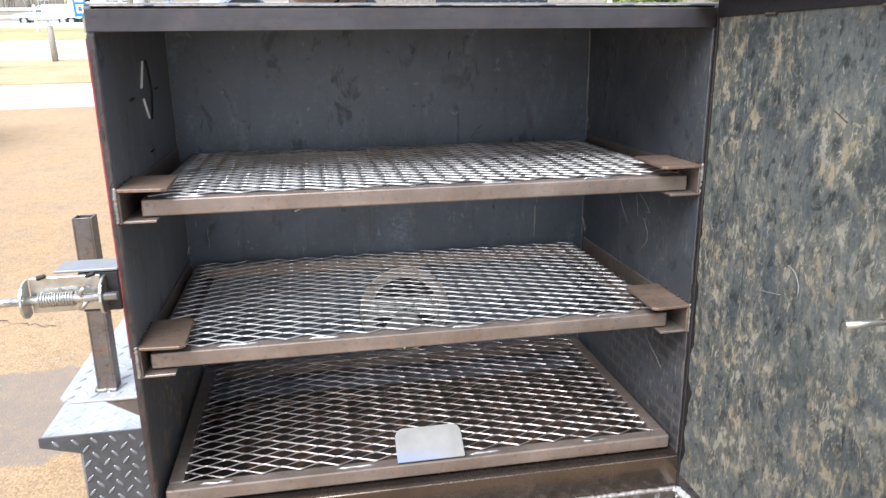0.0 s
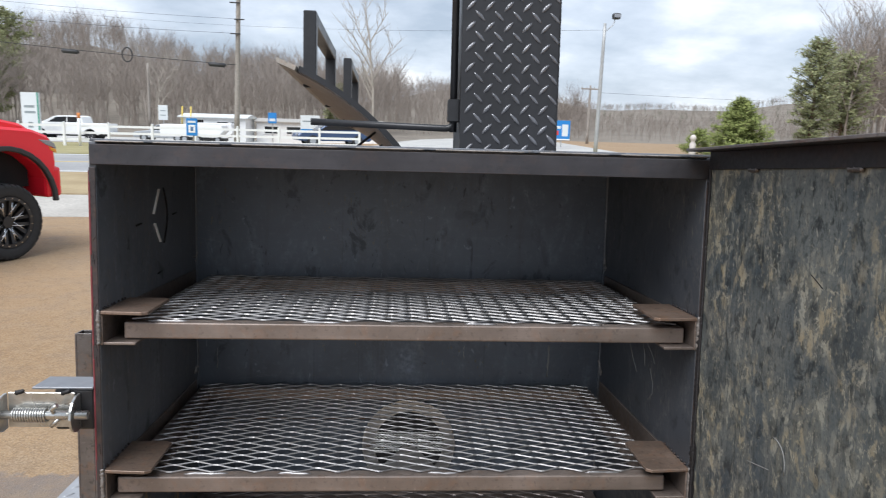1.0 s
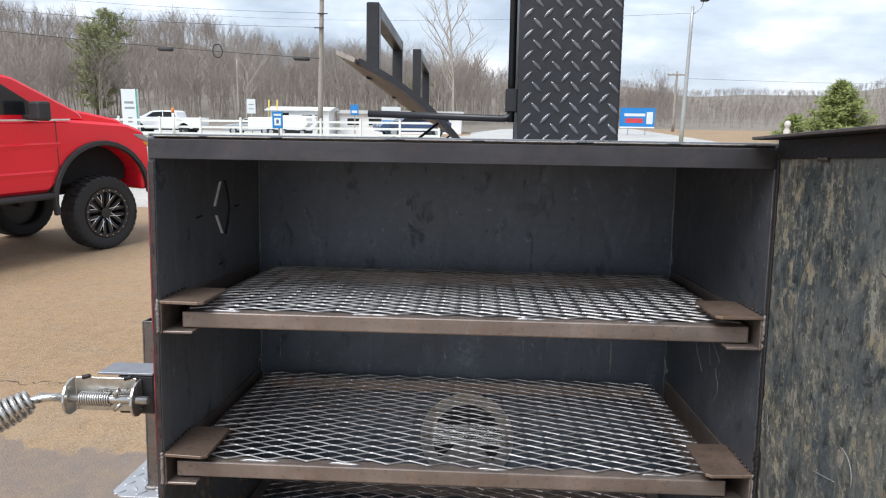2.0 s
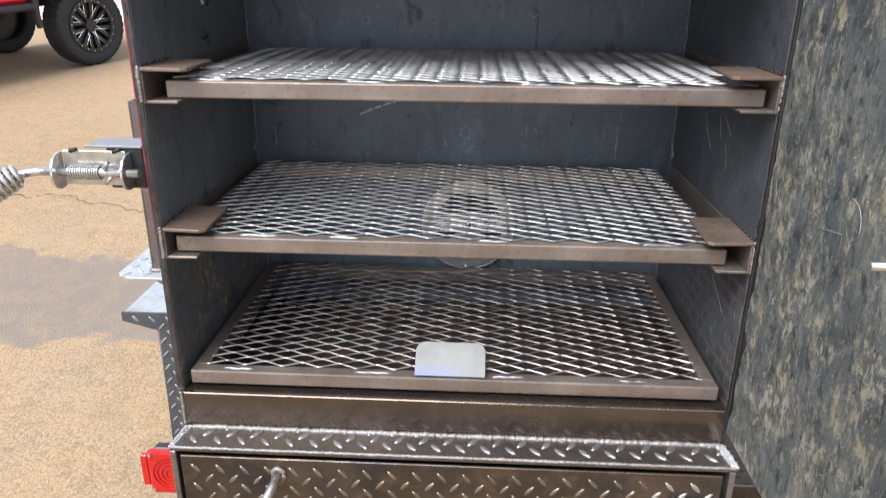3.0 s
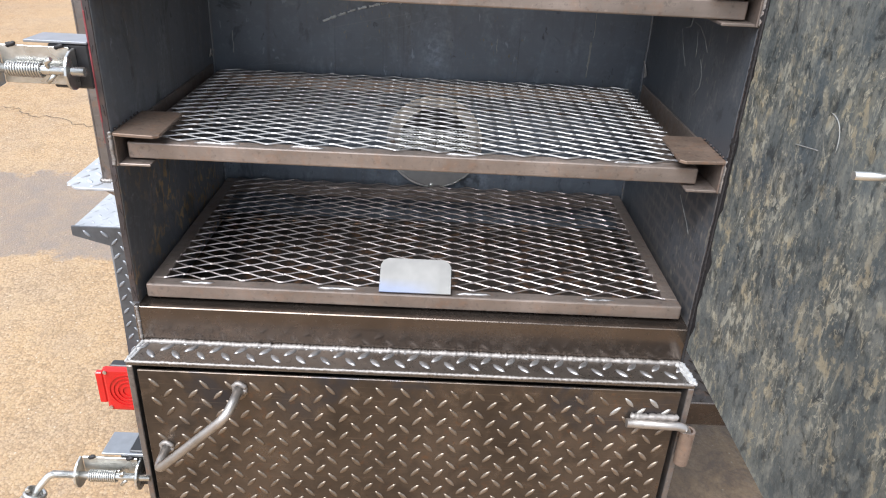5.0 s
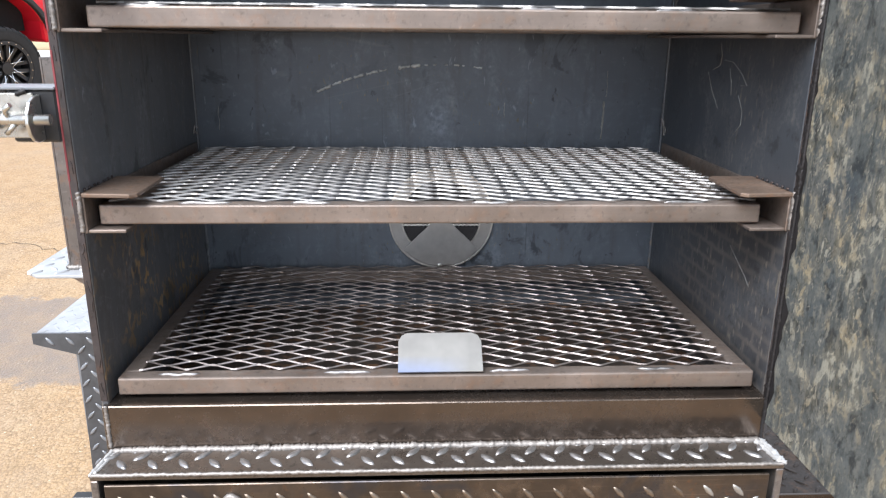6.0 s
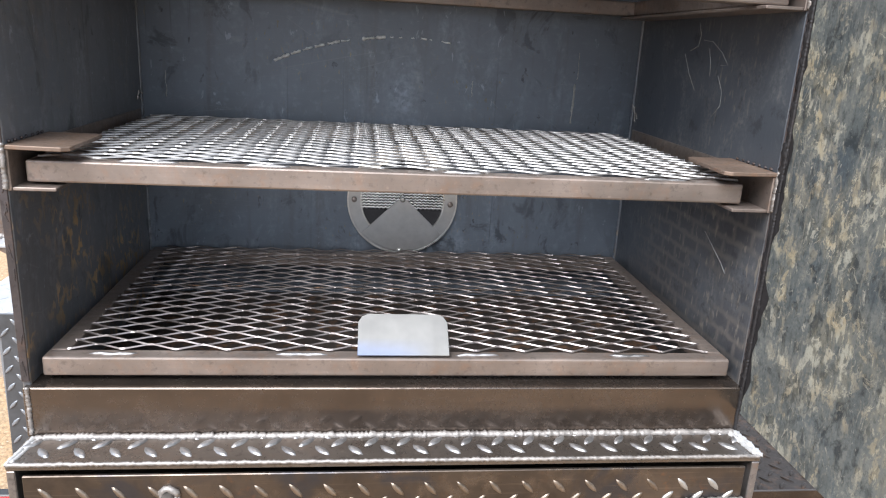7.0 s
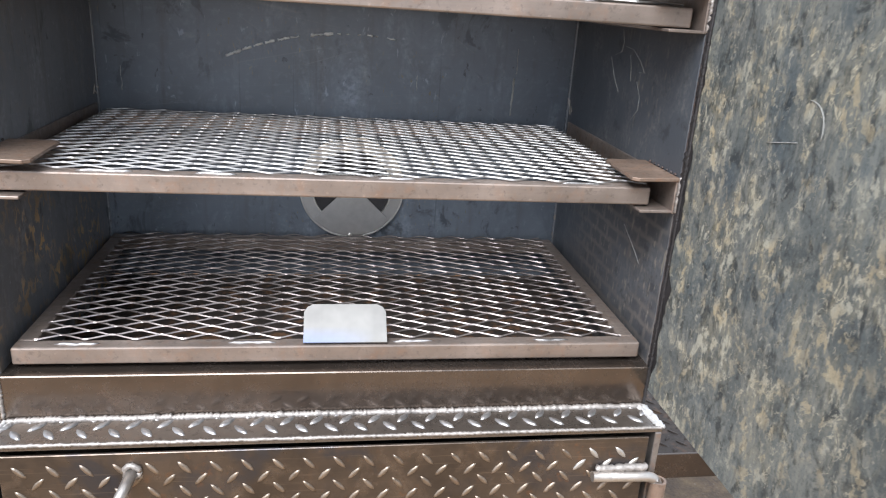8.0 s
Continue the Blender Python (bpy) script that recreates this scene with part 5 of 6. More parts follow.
        for a0, a1 in ((-0.72, -0.26), (0.72, 0.26)):
            a, b = (c + way(mid + w) * r * q + ax * half * (0.66 + 0.4 * q) for q, w in ((0.15, a0), (0.585, a1)))
            sweep(bm, (a, b), r * 0.0125, 5)
    part("milled_edge", bm, rim_mat, rim, "milled bright spoke edges")
    bm = bmesh.new()
    for k in range(20):
        disc(bm, c + way(k * math.tau / 20) * r * 0.625 + ax * half * 1.04, r * 0.016, ax, 0.006, 6)
    part("bolt_ring", bm, rim_mat, rim, "ring of bright rim bolts")


RED = plain("red_car_paint", (0.80, 0.018, 0.036), 0.13, 0.0, 0.05, 2, 0.0, 0.55)
GLASS = plain("dark_car_glass", (0.015, 0.017, 0.02), 0.08, 0.0, 0.1, 2)
CHROME = plain("chrome_trim", (0.75, 0.75, 0.76), 0.12, 1.0, 0.05, 9)
PLASTIC = plain("black_trim_plastic", (0.028, 0.028, 0.03), 0.6, 0.0, 0.2, 40)
LAMP = plain("clear_headlight", (0.30, 0.31, 0.33), 0.10, 0.3, 0.1, 20)
AMBER = plain("amber_reflector", (0.75, 0.32, 0.03), 0.25, 0.0, 0.1, 20)


# near-black, so that the colour carries the shade inside the arches
WELL = plain("black_wheel_well", (0.007, 0.007, 0.008), 0.9, 0.0, 0.3, 30)


def pickup(name, loc, heading, paint, label, lift=0.0, tyre=0.40, flares=True):
    """A crew-cab pickup; local x runs forward, y to its left, origin under its right front wheel."""
    a = radians(90 - heading)
    m = Matrix.Translation(loc) @ Matrix.Rotation(a, 4, "Z")
    t = thing(name, (0, 0, 0), label, "pickup truck", m=m)
    W = 1.96
    h = lift
    yo = -0.06
    lower = [(0.72, 0.62 + h), (0.76, 0.80 + h), (0.74, 1.02 + h), (0.68, 1.15 + h), (0.42, 1.245 + h), (-0.30, 1.305 + h), (-0.62, 1.31 + h), (-5.0, 1.31 + h), (-5.0, 0.62 + h), (-4.30, 0.55 + h),
             (-3.35, 0.48 + h), (-0.72, 0.46 + h)]
    wheel_z, arch = tyre, tyre + 0.095 + 0.30 * lift
    arcpts = lambda xc: [(xc + arch * math.cos(radians(q)), wheel_z + 0.06 + 0.4 * lift + arch * math.sin(radians(q))) for q in range(200, -21, -20)]  # noqa: E731
    front = [(p, q) for p, q in arcpts(0.0) if q > 0.40 + h]
    rear = [(p, q) for p, q in arcpts(-3.65) if q > 0.40 + h]
    outline = lower[:10] + rear + [(-3.05, 0.47 + h), (-0.75, 0.46 + h)] + front
    bm = bmesh.new()
    prism(bm, outline, "y", yo, yo + W, 0.035)
    body = part("body", bm, paint, t)
    bm = bmesh.new()
    prism(bm, [(0.60, 1.10 + h), (0.60, 1.21 + h), (0.44, 1.305 + h), (0.0, 1.395 + h), (-0.36, 1.455 + h), (-0.36, 1.20 + h)], "y", yo + 0.20, yo + W - 0.20, 0.03)
    part("hood", bm, paint, t)
    bm = bmesh.new()
    cabp = [(-0.12, 1.29 + h), (-0.20, 1.40 + h), (-1.02, 1.80 + h), (-1.34, 1.86 + h), (-2.75, 1.86 + h), (-3.05, 1.80 + h), (-3.22, 1.29 + h)]
    prism(bm, cabp, "y", yo + 0.09, yo + W - 0.09, 0.03)
    cabin = part("cabin", bm, paint, t)
    for yy, s in ((yo + 0.088, -1), (yo + W - 0.088, 1)):
        for pts in ([(-0.60, 1.37 + h), (-1.20, 1.74 + h), (-1.95, 1.79 + h), (-1.95, 1.38 + h)], [(-2.02, 1.38 + h), (-2.02, 1.79 + h), (-2.68, 1.78 + h), (-2.98, 1.62 + h), (-3.02, 1.38 + h)]):
            bm = bmesh.new()
            prism(bm, pts, "y", yy - 0.004, yy + 0.004)
            part("side_window", bm, GLASS, cabin)
    bm = bmesh.new()
    prism(bm, [(-0.262, 1.437 + h), (-0.962, 1.778 + h), (-0.957, 1.789 + h), (-0.257, 1.448 + h)], "y", yo + 0.18, yo + W - 0.18)
    part("windshield", bm, GLASS, cabin)
    # door shut lines, handles, sill and belt trim on the right side
    for x in (-0.60, -1.98, -3.06):
        bm = bmesh.new()
        box(bm, x - 0.005, x + 0.005, yo - 0.002, yo + 0.01, 0.56 + h, 1.30 + h)
        part("door_gap", bm, PLASTIC, body)
    bm = bmesh.new()
    box(bm, -3.05, -0.40, yo - 0.006, yo + 0.012, 1.300 + h, 1.323 + h, 0.003)
    part("belt_trim", bm, CHROME, body)
    for x in (-1.75, -2.85):
        bm = bmesh.new()
        box(bm, x - 0.11, x + 0.11, yo - 0.035, yo + 0.002, 1.13 + h, 1.165 + h, 0.012)
        part("door_handle", bm, paint, body)
    for z0, x1 in ((1.03, -0.56), (0.70, -0.66)):
        bm = bmesh.new()
        prism(bm, [(yo + 0.004, z0 - 0.07 + h), (yo - 0.012, z0 + h), (yo + 0.004, z0 + 0.025 + h)], "x", -2.98, x1, 0.003)
        part("body_crease", bm, paint, body)
    bm = bmesh.new()
    box(bm, -0.96, -0.80, yo - 0.25, yo - 0.05, 1.31 + h, 1.53 + h, 0.03, 0, 2)
    box(bm, -0.94, -0.84, yo - 0.06, yo + 0.10, 1.32 + h, 1.37 + h, 0.01)
    mir = part("side_mirror", bm, PLASTIC, body, "black door mirror")
    bm = bmesh.new()
    box(bm, -0.805, -0.796, yo - 0.22, yo - 0.10, 1.39 + h, 1.41 + h)
    part("mirror_lamp", bm, CHROME, mir)
    bm = bmesh.new()
    prism(bm, [(0.762, 0.99 + h), (0.735, 1.06 + h), (0.66, 1.10 + h), (0.50, 1.115 + h), (0.60, 1.05 + h)], "y", yo - 0.008, yo + 0.30, 0.006)
    hl = part("headlight", bm, LAMP, body, "clear headlight")
    bm = bmesh.new()
    prism(bm, [(0.762, 0.94 + h), (0.752, 0.985 + h), (0.65, 1.02 + h), (0.68, 0.97 + h)], "y", yo - 0.008, yo + 0.05, 0.004)
    part("side_marker", bm, AMBER, hl)
    bm = bmesh.new()
    box(bm, 0.73, 0.785, yo + 0.36, yo + W - 0.36, 0.72 + h, 1.12 + h, 0.01)
    part("grille", bm, PLASTIC, body)
    bm = bmesh.new()
    box(bm, 0.60, 0.84, yo + 0.02, yo + W - 0.02, 0.36 + h, 0.76 + h, 0.05, 0, 2)
    part("front_bumper", bm, paint, body)
    bm = bmesh.new()
    box(bm, -5.14, -4.96, yo + 0.02, yo + W - 0.02, 0.55 + h, 0.75 + h, 0.03)
    part("rear_bumper", bm, CHROME, body)
    if flares:
        for xc in (0.0, -3.65):
            for yy in (yo - 0.045, yo + W - 0.02):
                bm = bmesh.new()
                aa = [(xc + (arch - 0.012) * math.cos(radians(q)), wheel_z + 0.06 + 0.4 * lift + (arch - 0.012) * math.sin(radians(q))) for q in range(0, 193, 12)]
                bb = [(xc + (arch + 0.050) * math.cos(radians(q)), wheel_z + 0.06 + 0.4 * lift + (arch + 0.050) * math.sin(radians(q))) for q in range(192, -1, -12)]
                prism(bm, aa + bb, "y", yy, yy + 0.065, 0.01)
                part("wheel_flare", bm, PLASTIC, body, "black arch flare")
    bm = bmesh.new()
    box(bm, -3.0, -0.72, yo - 0.10, yo + 0.06, 0.40 + h, 0.45 + h, 0.015)
    rod(bm, (-2.9, yo - 0.10, 0.42 + h), (-0.76, yo - 0.10, 0.42 + h), 0.035, 10)
    part("running_board", bm, PLASTIC, body, "black running board")
    bm = bmesh.new()
    box(bm, -4.6, 0.6, yo + 0.5, yo + W - 0.5, 0.34 + h, 0.60 + h, 0.02)
    part("underbody", bm, PLASTIC, t)
    for x0, x1 in ((-0.62, 0.55), (-4.2, -3.1)):
        bm = bmesh.new()
        box(bm, x0, x1, yo + 0.28, yo + W - 0.28, 0.5 + h, 1.0 + h)
        part("wheel_well", bm, WELL, t)
    for x in (0.0, -3.65):
        for y, s in ((0.06, -1), (W - 0.18, 1)):
            bm = bmesh.new()
            rod(bm, (x, y - s * 0.12, tyre), (x, y + s * 0.02, tyre), 0.06, 10)
            w = part("wheel", bm, PLASTIC, t)
            wheel_parts(w, (x, y, tyre), (0, s, 0), tyre, 0.15, CHROME, 8)
    return t


pickup("pickup_truck", (-4.84, 7.84, 0.0), 24.0, RED, "bright red lifted pickup truck with black off-road wheels", 0.36, 0.475)

GREY_POLE = plain("weathered_pole_wood", (0.30, 0.27, 0.24), 0.85, 0.0, 0.3, 12, 0.3)
GALV = plain("galvanised_pole", (0.42, 0.42, 0.41), 0.5, 0.4, 0.15, 10)
BLUE = plain("blue_sign_paint", (0.02, 0.20, 0.52), 0.5, 0.0, 0.1, 5)
TAN = plain("beige_siding", (0.38, 0.36, 0.33), 0.6, 0.0, 0.08, 3)
DARKROOF = plain("dark_roof_metal", (0.07, 0.07, 0.075), 0.5, 0.2, 0.2, 6)
PALE = plain("pale_sign_panel", (0.66, 0.68, 0.67), 0.5, 0.0, 0.06, 4)
GREYPRINT = plain("grey_print", (0.25, 0.28, 0.28), 0.6)
GREENPRINT = plain("green_print", (0.10, 0.30, 0.22), 0.6)
REDPRINT = plain("red_print", (0.55, 0.05, 0.06), 0.6)
YELLOW = plain("yellow_pipe_paint", (0.70, 0.52, 0.10), 0.5)
I4 = Matrix()


def at(x, y, z=0.0, turn=0.0):
    return Matrix.Translation((x, y, z)) @ Matrix.Rotation(radians(turn), 4, "Z")


# ---- white board fence along the far verge ----
fen = thing("board_fence", (-20, 34.0, 0), "white three-rail board fence along a grass verge", "fence", m=I4)
fy = lambda x: 35.2 + 0.10 * (x + 9)  # noqa: E731
for k in range(19):
    x = -38 + k * 2.0
    bm = bmesh.new()
    box(bm, x - 0.055, x + 0.055, fy(x) - 0.055, fy(x) + 0.055, 0.0, 1.12, 0.01)
    prism(bm, [(x - 0.065, 1.12), (x + 0.065, 1.12), (x, 1.17)], "y", fy(x) - 0.065, fy(x) + 0.065)
    part("fence_post", bm, WHITE, fen)
    if k < 18:
        for z in (0.34, 0.66, 0.98):
            bm = bmesh.new()
            a, b = x + 0.056, x + 1.944
            prism(bm, [(a, fy(a) - 0.02), (b, fy(b) - 0.02), (b, fy(b) + 0.02), (a, fy(a) + 0.02)], "z", z - 0.055, z + 0.055)
            part("fence_rail", bm, WHITE, fen)

# ---- poles and cables ----
def pole(name, x, y, h, r, material, label, arms=(), lean=0.0):
    t = thing(name, (x, y, 0), label, "pole", m=I4)
    bm = bmesh.new()
    sweep(bm, [(x + lean * k / 6, y, h * k / 6) for k in range(7)], r, 12, taper=[1.15 - 0.4 * k / 6 for k in range(7)])
    part("shaft", bm, material, t)
    for z, half in arms:
        bm = bmesh.new()
        box(bm, x + lean - half, x + lean + half, y - 0.12, y - 0.02, z - 0.06, z + 0.06, 0.01)
        arm = part("cross_arm", bm, GREY_POLE, t)
        for q in (-0.9, -0.4, 0.4, 0.9):
            bm = bmesh.new()
            rod(bm, (x + lean + q * half, y - 0.07, z + 0.06), (x + lean + q * half, y - 0.07, z + 0.2), 0.03, 6)
            part("insulator", bm, GALV, arm)
    return t


big = pole("utility_pole", -8.4, 36.9, 10.5, 0.125, GREY_POLE, "tall weathered wooden utility pole beyond a white fence", (), 0.35)
for z, s in ((5.7, -1), (6.4, 1), (7.2, -1)):
    bm = bmesh.new()
    box(bm, -8.2 + s * 0.1 - 0.25, -8.2 + s * 0.1 + 0.25, 36.70, 36.80, z, z + 0.05)
    part("pole_bracket", bm, PLASTIC, big)
pole("utility_pole", -25.5, 75.0, 6.4, 0.13, GREY_POLE, "slim bleached wooden pole at the wood's edge")
pole("utility_pole", 16.2, 60.0, 4.9, 0.11, GREY_POLE, "distant wooden power pole with a cross arm", ((4.6, 0.8),))
lp = pole("street_lamp", 9.42, 32.8, 6.4, 0.09, GALV, "grey pole with a floodlight at its top", (), 0.06)
bm = bmesh.new()
sweep(bm, bend([(9.47, 32.8, 6.0), (9.89, 32.8, 6.35), (9.94, 32.8, 6.62)], 0.12), 0.02, 6)
part("lamp_arm", bm, GALV, lp)
bm = bmesh.new()
box(bm, 9.82, 10.16, 32.6, 32.95, 6.60, 6.86, 0.04)
hd = part("floodlight", bm, PLASTIC, lp, "black floodlight head")
bm = bmesh.new()
box(bm, 9.84, 10.14, 32.59, 32.597, 6.66, 6.82)
part("lamp_glass", bm, LAMP, hd)


def cable(name, a, b, sag, r, label, n=20):
    bm = bmesh.new()
    a, b = Vector(a), Vector(b)
    sweep(bm, [a.lerp(b, k / n) - Vector((0, 0, sag * 4 * (k / n) * (1 - k / n))) for k in range(n + 1)], r, 5)
    return solo(name, bm, PLASTIC, label, "cable")


cable("overhead_cable", (-8.3, 36.8, 4.20), (-52, 44, 8.9), 0.55, 0.016, "black overhead cable with hanging splices")
cable("overhead_cable", (-8.2, 36.8, 5.75), (-52, 44, 10.4), 0.9, 0.008, "thin black overhead cable")
cable("overhead_cable", (-8.1, 36.8, 6.45), (-52, 44, 11.2), 0.8, 0.007, "thin black overhead cable")
cable("overhead_cable", (9.45, 32.8, 3.25), (60, 62, 5.2), 0.5, 0.006, "thin black overhead cable")
cable("overhead_cable", (9.47, 32.8, 6.1), (-30, 60, 9.5), 0.6, 0.006, "thin black overhead cable")
for x, y, z in ((-17.1, 38.25, 4.70), (-9.3, 36.95, 4.20)):
    bm = bmesh.new()
    sweep(bm, [(x - 0.45, y, z + 0.03), (x - 0.36, y, z), (x + 0.36, y, z - 0.03), (x + 0.45, y, z - 0.05)], 0.11, 8, taper=(0.3, 1, 1, 0.3))
    solo("cable_splice", bm, PLASTIC, "black cable splice case hanging on a cable", "splice case")
bm = bmesh.new()
sweep(bm, [(-14.2 + 0.26 * math.cos(k / 16 * math.tau), 38.2, 4.62 + 0.36 * math.sin(k / 16 * math.tau)) for k in range(17)], 0.035, 5)
solo("cable_loop", bm, PLASTIC, "black coil of spare cable hanging on a line", "cable loop")

# ---- signs ----
def sign(name, x, y, w, z0, z1, face, label, posts, bars=(), turn=0.0, post_mat=GALV, thick=0.05):
    """A panel on posts with plain bars for its print; bars: (u0, u1, v0, v1, material) in shares of the panel."""
    t = thing(name, (0, 0, 0), label, "sign", m=at(x, y, 0, turn))
    foot = hills(x, y)
    bm = bmesh.new()
    box(bm, -w / 2, w / 2, -thick / 2, thick / 2, z0, z1, 0.008)
    pan = part("panel", bm, face, t)
    for u0, u1, v0, v1, mm in bars:
        bm = bmesh.new()
        box(bm, -w / 2 + u0 * w, -w / 2 + u1 * w, -thick / 2 - 0.006, -thick / 2 - 0.002, z0 + v0 * (z1 - z0), z0 + v1 * (z1 - z0))
        part("print_bar", bm, mm, pan)
    for px in posts:
        bm = bmesh.new()
        box(bm, px - 0.035, px + 0.035, thick / 2 + 0.001, thick / 2 + 0.07, foot, max(z0 + 0.2, z1 - 0.1), 0.006)
        part("sign_post", bm, post_mat, t)
    return t


sign("roadside_sign", -9.65, 33.3, 0.50, 0.70, 1.50, BLUE, "small blue roadside sign with white print on a post", (0.05,), ((0.2, 0.8, 0.18, 0.62, WHITE), (0.15, 0.85, 0.74, 0.86, PALE), (0.36, 0.64, 0.28, 0.52, BLUE)), 4, GREY_POLE)
sign("roadside_sign", -8.45, 48.0, 0.55, 1.15, 1.85, BLUE, "blue lot sign with pale print", (0.0,), ((0.15, 0.85, 0.2, 0.45, PALE),))
sign("notice_board", -5.7, 46.0, 1.25, 0.35, 1.75, PALE, "white notice board with a blue foot panel", (-0.5, 0.5), ((0.02, 0.98, 0.02, 0.38, BLUE), (0.1, 0.9, 0.12, 0.26, WHITE), (0.12, 0.6, 0.7, 0.76, GREYPRINT)))
sign("pylon_sign", -26.75, 53.5, 1.25, -0.62, 2.79, PALE, "pale upright pylon sign with grey and green print", (), ((0.18, 0.75, 0.68, 0.73, GREYPRINT), (0.18, 0.8, 0.56, 0.61, GREYPRINT), (0.34, 0.62, 0.26, 0.38, GREYPRINT), (0.32, 0.64, 0.08, 0.2, GREYPRINT), (0.9, 1.0, 0.0, 1.0, GREENPRINT)), 0, GALV, 0.25)
sign("lot_sign", -19.4, 60.0, 0.75, 0.98, 2.19, PALE, "white lot sign board on a post", (0.0,), ((0.2, 0.8, 0.3, 0.36, GREYPRINT), (0.2, 0.8, 0.6, 0.66, GREYPRINT)))
sign("billboard", 11.06, 50.0, 2.4, 0.52, 1.90, BLUE, "blue roadside billboard with red and white print", (-0.6, 0.6), ((0.16, 0.66, 0.25, 0.48, REDPRINT), (0.12, 0.72, 0.58, 0.72, PALE), (0.0, 1.0, 0.0, 0.06, WHITE), (0.76, 0.94, 0.2, 0.8, PALE)))
bm = bmesh.new()
rod(bm, (-15.2, 34.3, 0), (-15.2, 34.3, 1.35), 0.07, 10)
mk = solo("marker_post", bm, WHITE, "white marker post with an orange cap", "marker post")
bm = bmesh.new()
rod(bm, (-15.2, 34.3, 1.351), (-15.2, 34.3, 1.6), 0.075, 10)
BASE[mk.name] = Vector((0, 0, 0))
part("cap", bm, plain("orange_cap", (0.65, 0.22, 0.05), 0.5), mk)
for x, y, h in ((-6.80, 19.9, 0.94), (-7.62, 18.2, 0.87)):
    bm = bmesh.new()
    sweep(bm, [(x, y, 0), (x, y, h * 0.5), (x, y, h)], 0.075, 10, taper=(1.05, 1, 0.97))
    solo("bollard_post", bm, GREY_POLE, "short grey wooden post in the dry verge", "post", group="verge posts")


# ---- parked vehicles far off ----
SILVER = plain("silver_paint", (0.42, 0.44, 0.46), 0.3, 0.3, 0.05, 2)
BLUECAR = plain("blue_car_paint", (0.05, 0.085, 0.17), 0.25, 0.1, 0.08, 2)


def car(name, x, y, turn, paint, label):
    """A plain saloon; local x runs forward."""
    t = thing(name, (0, 0, 0), label, "car", m=at(x, y, hills(x, y), turn))
    bm = bmesh.new()
    prism(bm, [(2.2, 0.32), (2.25, 0.62), (2.05, 0.78), (1.1, 0.90), (-1.7, 0.95), (-2.2, 0.90), (-2.25, 0.40), (-2.1, 0.30)], "y", -0.88, 0.88, 0.05)
    b = part("body", bm, paint, t)
    bm = bmesh.new()
    prism(bm, [(1.05, 0.90), (0.35, 1.36), (-0.9, 1.42), (-1.75, 0.94)], "y", -0.74, 0.74, 0.04)
    c = part("cabin", bm, paint, t)
    for s in (-1, 1):
        bm = bmesh.new()
        prism(bm, [(0.82, 0.95), (0.30, 1.30), (-0.86, 1.36), (-1.45, 0.98)], "y", s * 0.741 - 0.004, s * 0.741 + 0.004)
        part("side_window", bm, GLASS, c)
    for pts, nm in (([(1.02, 0.935), (0.40, 1.345), (0.408, 1.352), (1.035, 0.94)], "windshield"), ([(-1.70, 0.99), (-0.95, 1.405), (-0.958, 1.412), (-1.712, 0.995)], "rear_window")):
        bm = bmesh.new()
        prism(bm, pts, "y", -0.66, 0.66)
        part(nm, bm, GLASS, c)
    for xx in (1.35, -1.35):
        for s in (-1, 1):
            bm = bmesh.new()
            ring(bm, (xx, s * 0.82, 0.32), 0.19, 0.32, (0, 1, 0), 0.1, 20)
            w = part("tyre", bm, RUBBER, t)
            bm = bmesh.new()
            disc(bm, (xx, s * 0.82, 0.32), 0.192, (0, 1, 0), 0.09, 14)
            part("rim", bm, SILVER, w)
    for s in (-1, 1):
        bm = bmesh.new()
        box(bm, 2.12, 2.26, s * 0.62 - 0.16, s * 0.62 + 0.16, 0.62, 0.74, 0.02)
        part("headlight", bm, LAMP, b)
        bm = bmesh.new()
        box(bm, -2.27, -2.15, s * 0.64 - 0.14, s * 0.64 + 0.14, 0.70, 0.86, 0.02)
        part("tail_light", bm, RED_LENS, b)
    return t


car("car", -4.0, 42.5, 200, BLUECAR, "dark blue saloon car parked on the pale lot")
car("car", -19.2, 59.5, 178, SILVER, "silver saloon car parked in the far lot")
pickup("pickup_truck", (-27.0, 57.0, hills(-25, 57) + 0.012), -90.0, WHITE, "white pickup truck parked behind the white fence", 0.0, 0.38, False)


def box_trailer(x, y, L, W, z0, z1, label):
    t = thing("cargo_trailer", (0, 0, 0), label, "trailer", m=at(x, y, hills(x, y), 0))
    bm = bmesh.new()
    prism(bm, [(-L / 2, z0), (L / 2 - 0.5, z0), (L / 2, z0 + 0.45), (L / 2 - 0.15, z1), (-L / 2, z1)], "y", -W / 2, W / 2, 0.04)
    part("body", bm, WHITE, t)
    for xx in (-0.5, 0.4):
        for s in (-1, 1):
            bm = bmesh.new()
            ring(bm, (xx, s * (W / 2 + 0.05), 0.32), 0.17, 0.32, (0, 1, 0), 0.1, 18)
            w = part("tyre", bm, RUBBER, t)
            bm = bmesh.new()
            disc(bm, (xx, s * (W / 2 + 0.05), 0.32), 0.172, (0, 1, 0), 0.08, 12)
            part("rim", bm, SILVER, w)
    bm = bmesh.new()
    box(bm, -0.8, 0.8, -W / 2 + 0.05, W / 2 - 0.05, 0.2, z0 - 0.002, 0.01)
    part("chassis", bm, PLASTIC, t)
    return t


box_trailer(-15.2, 54.0, 4.6, 1.9, 0.45, 1.35, "low white boat-shaped trailer in the far lot")
box_trailer(-14.6, 57.6, 3.2, 1.9, 0.45, 1.6, "white cargo trailer in the far lot")

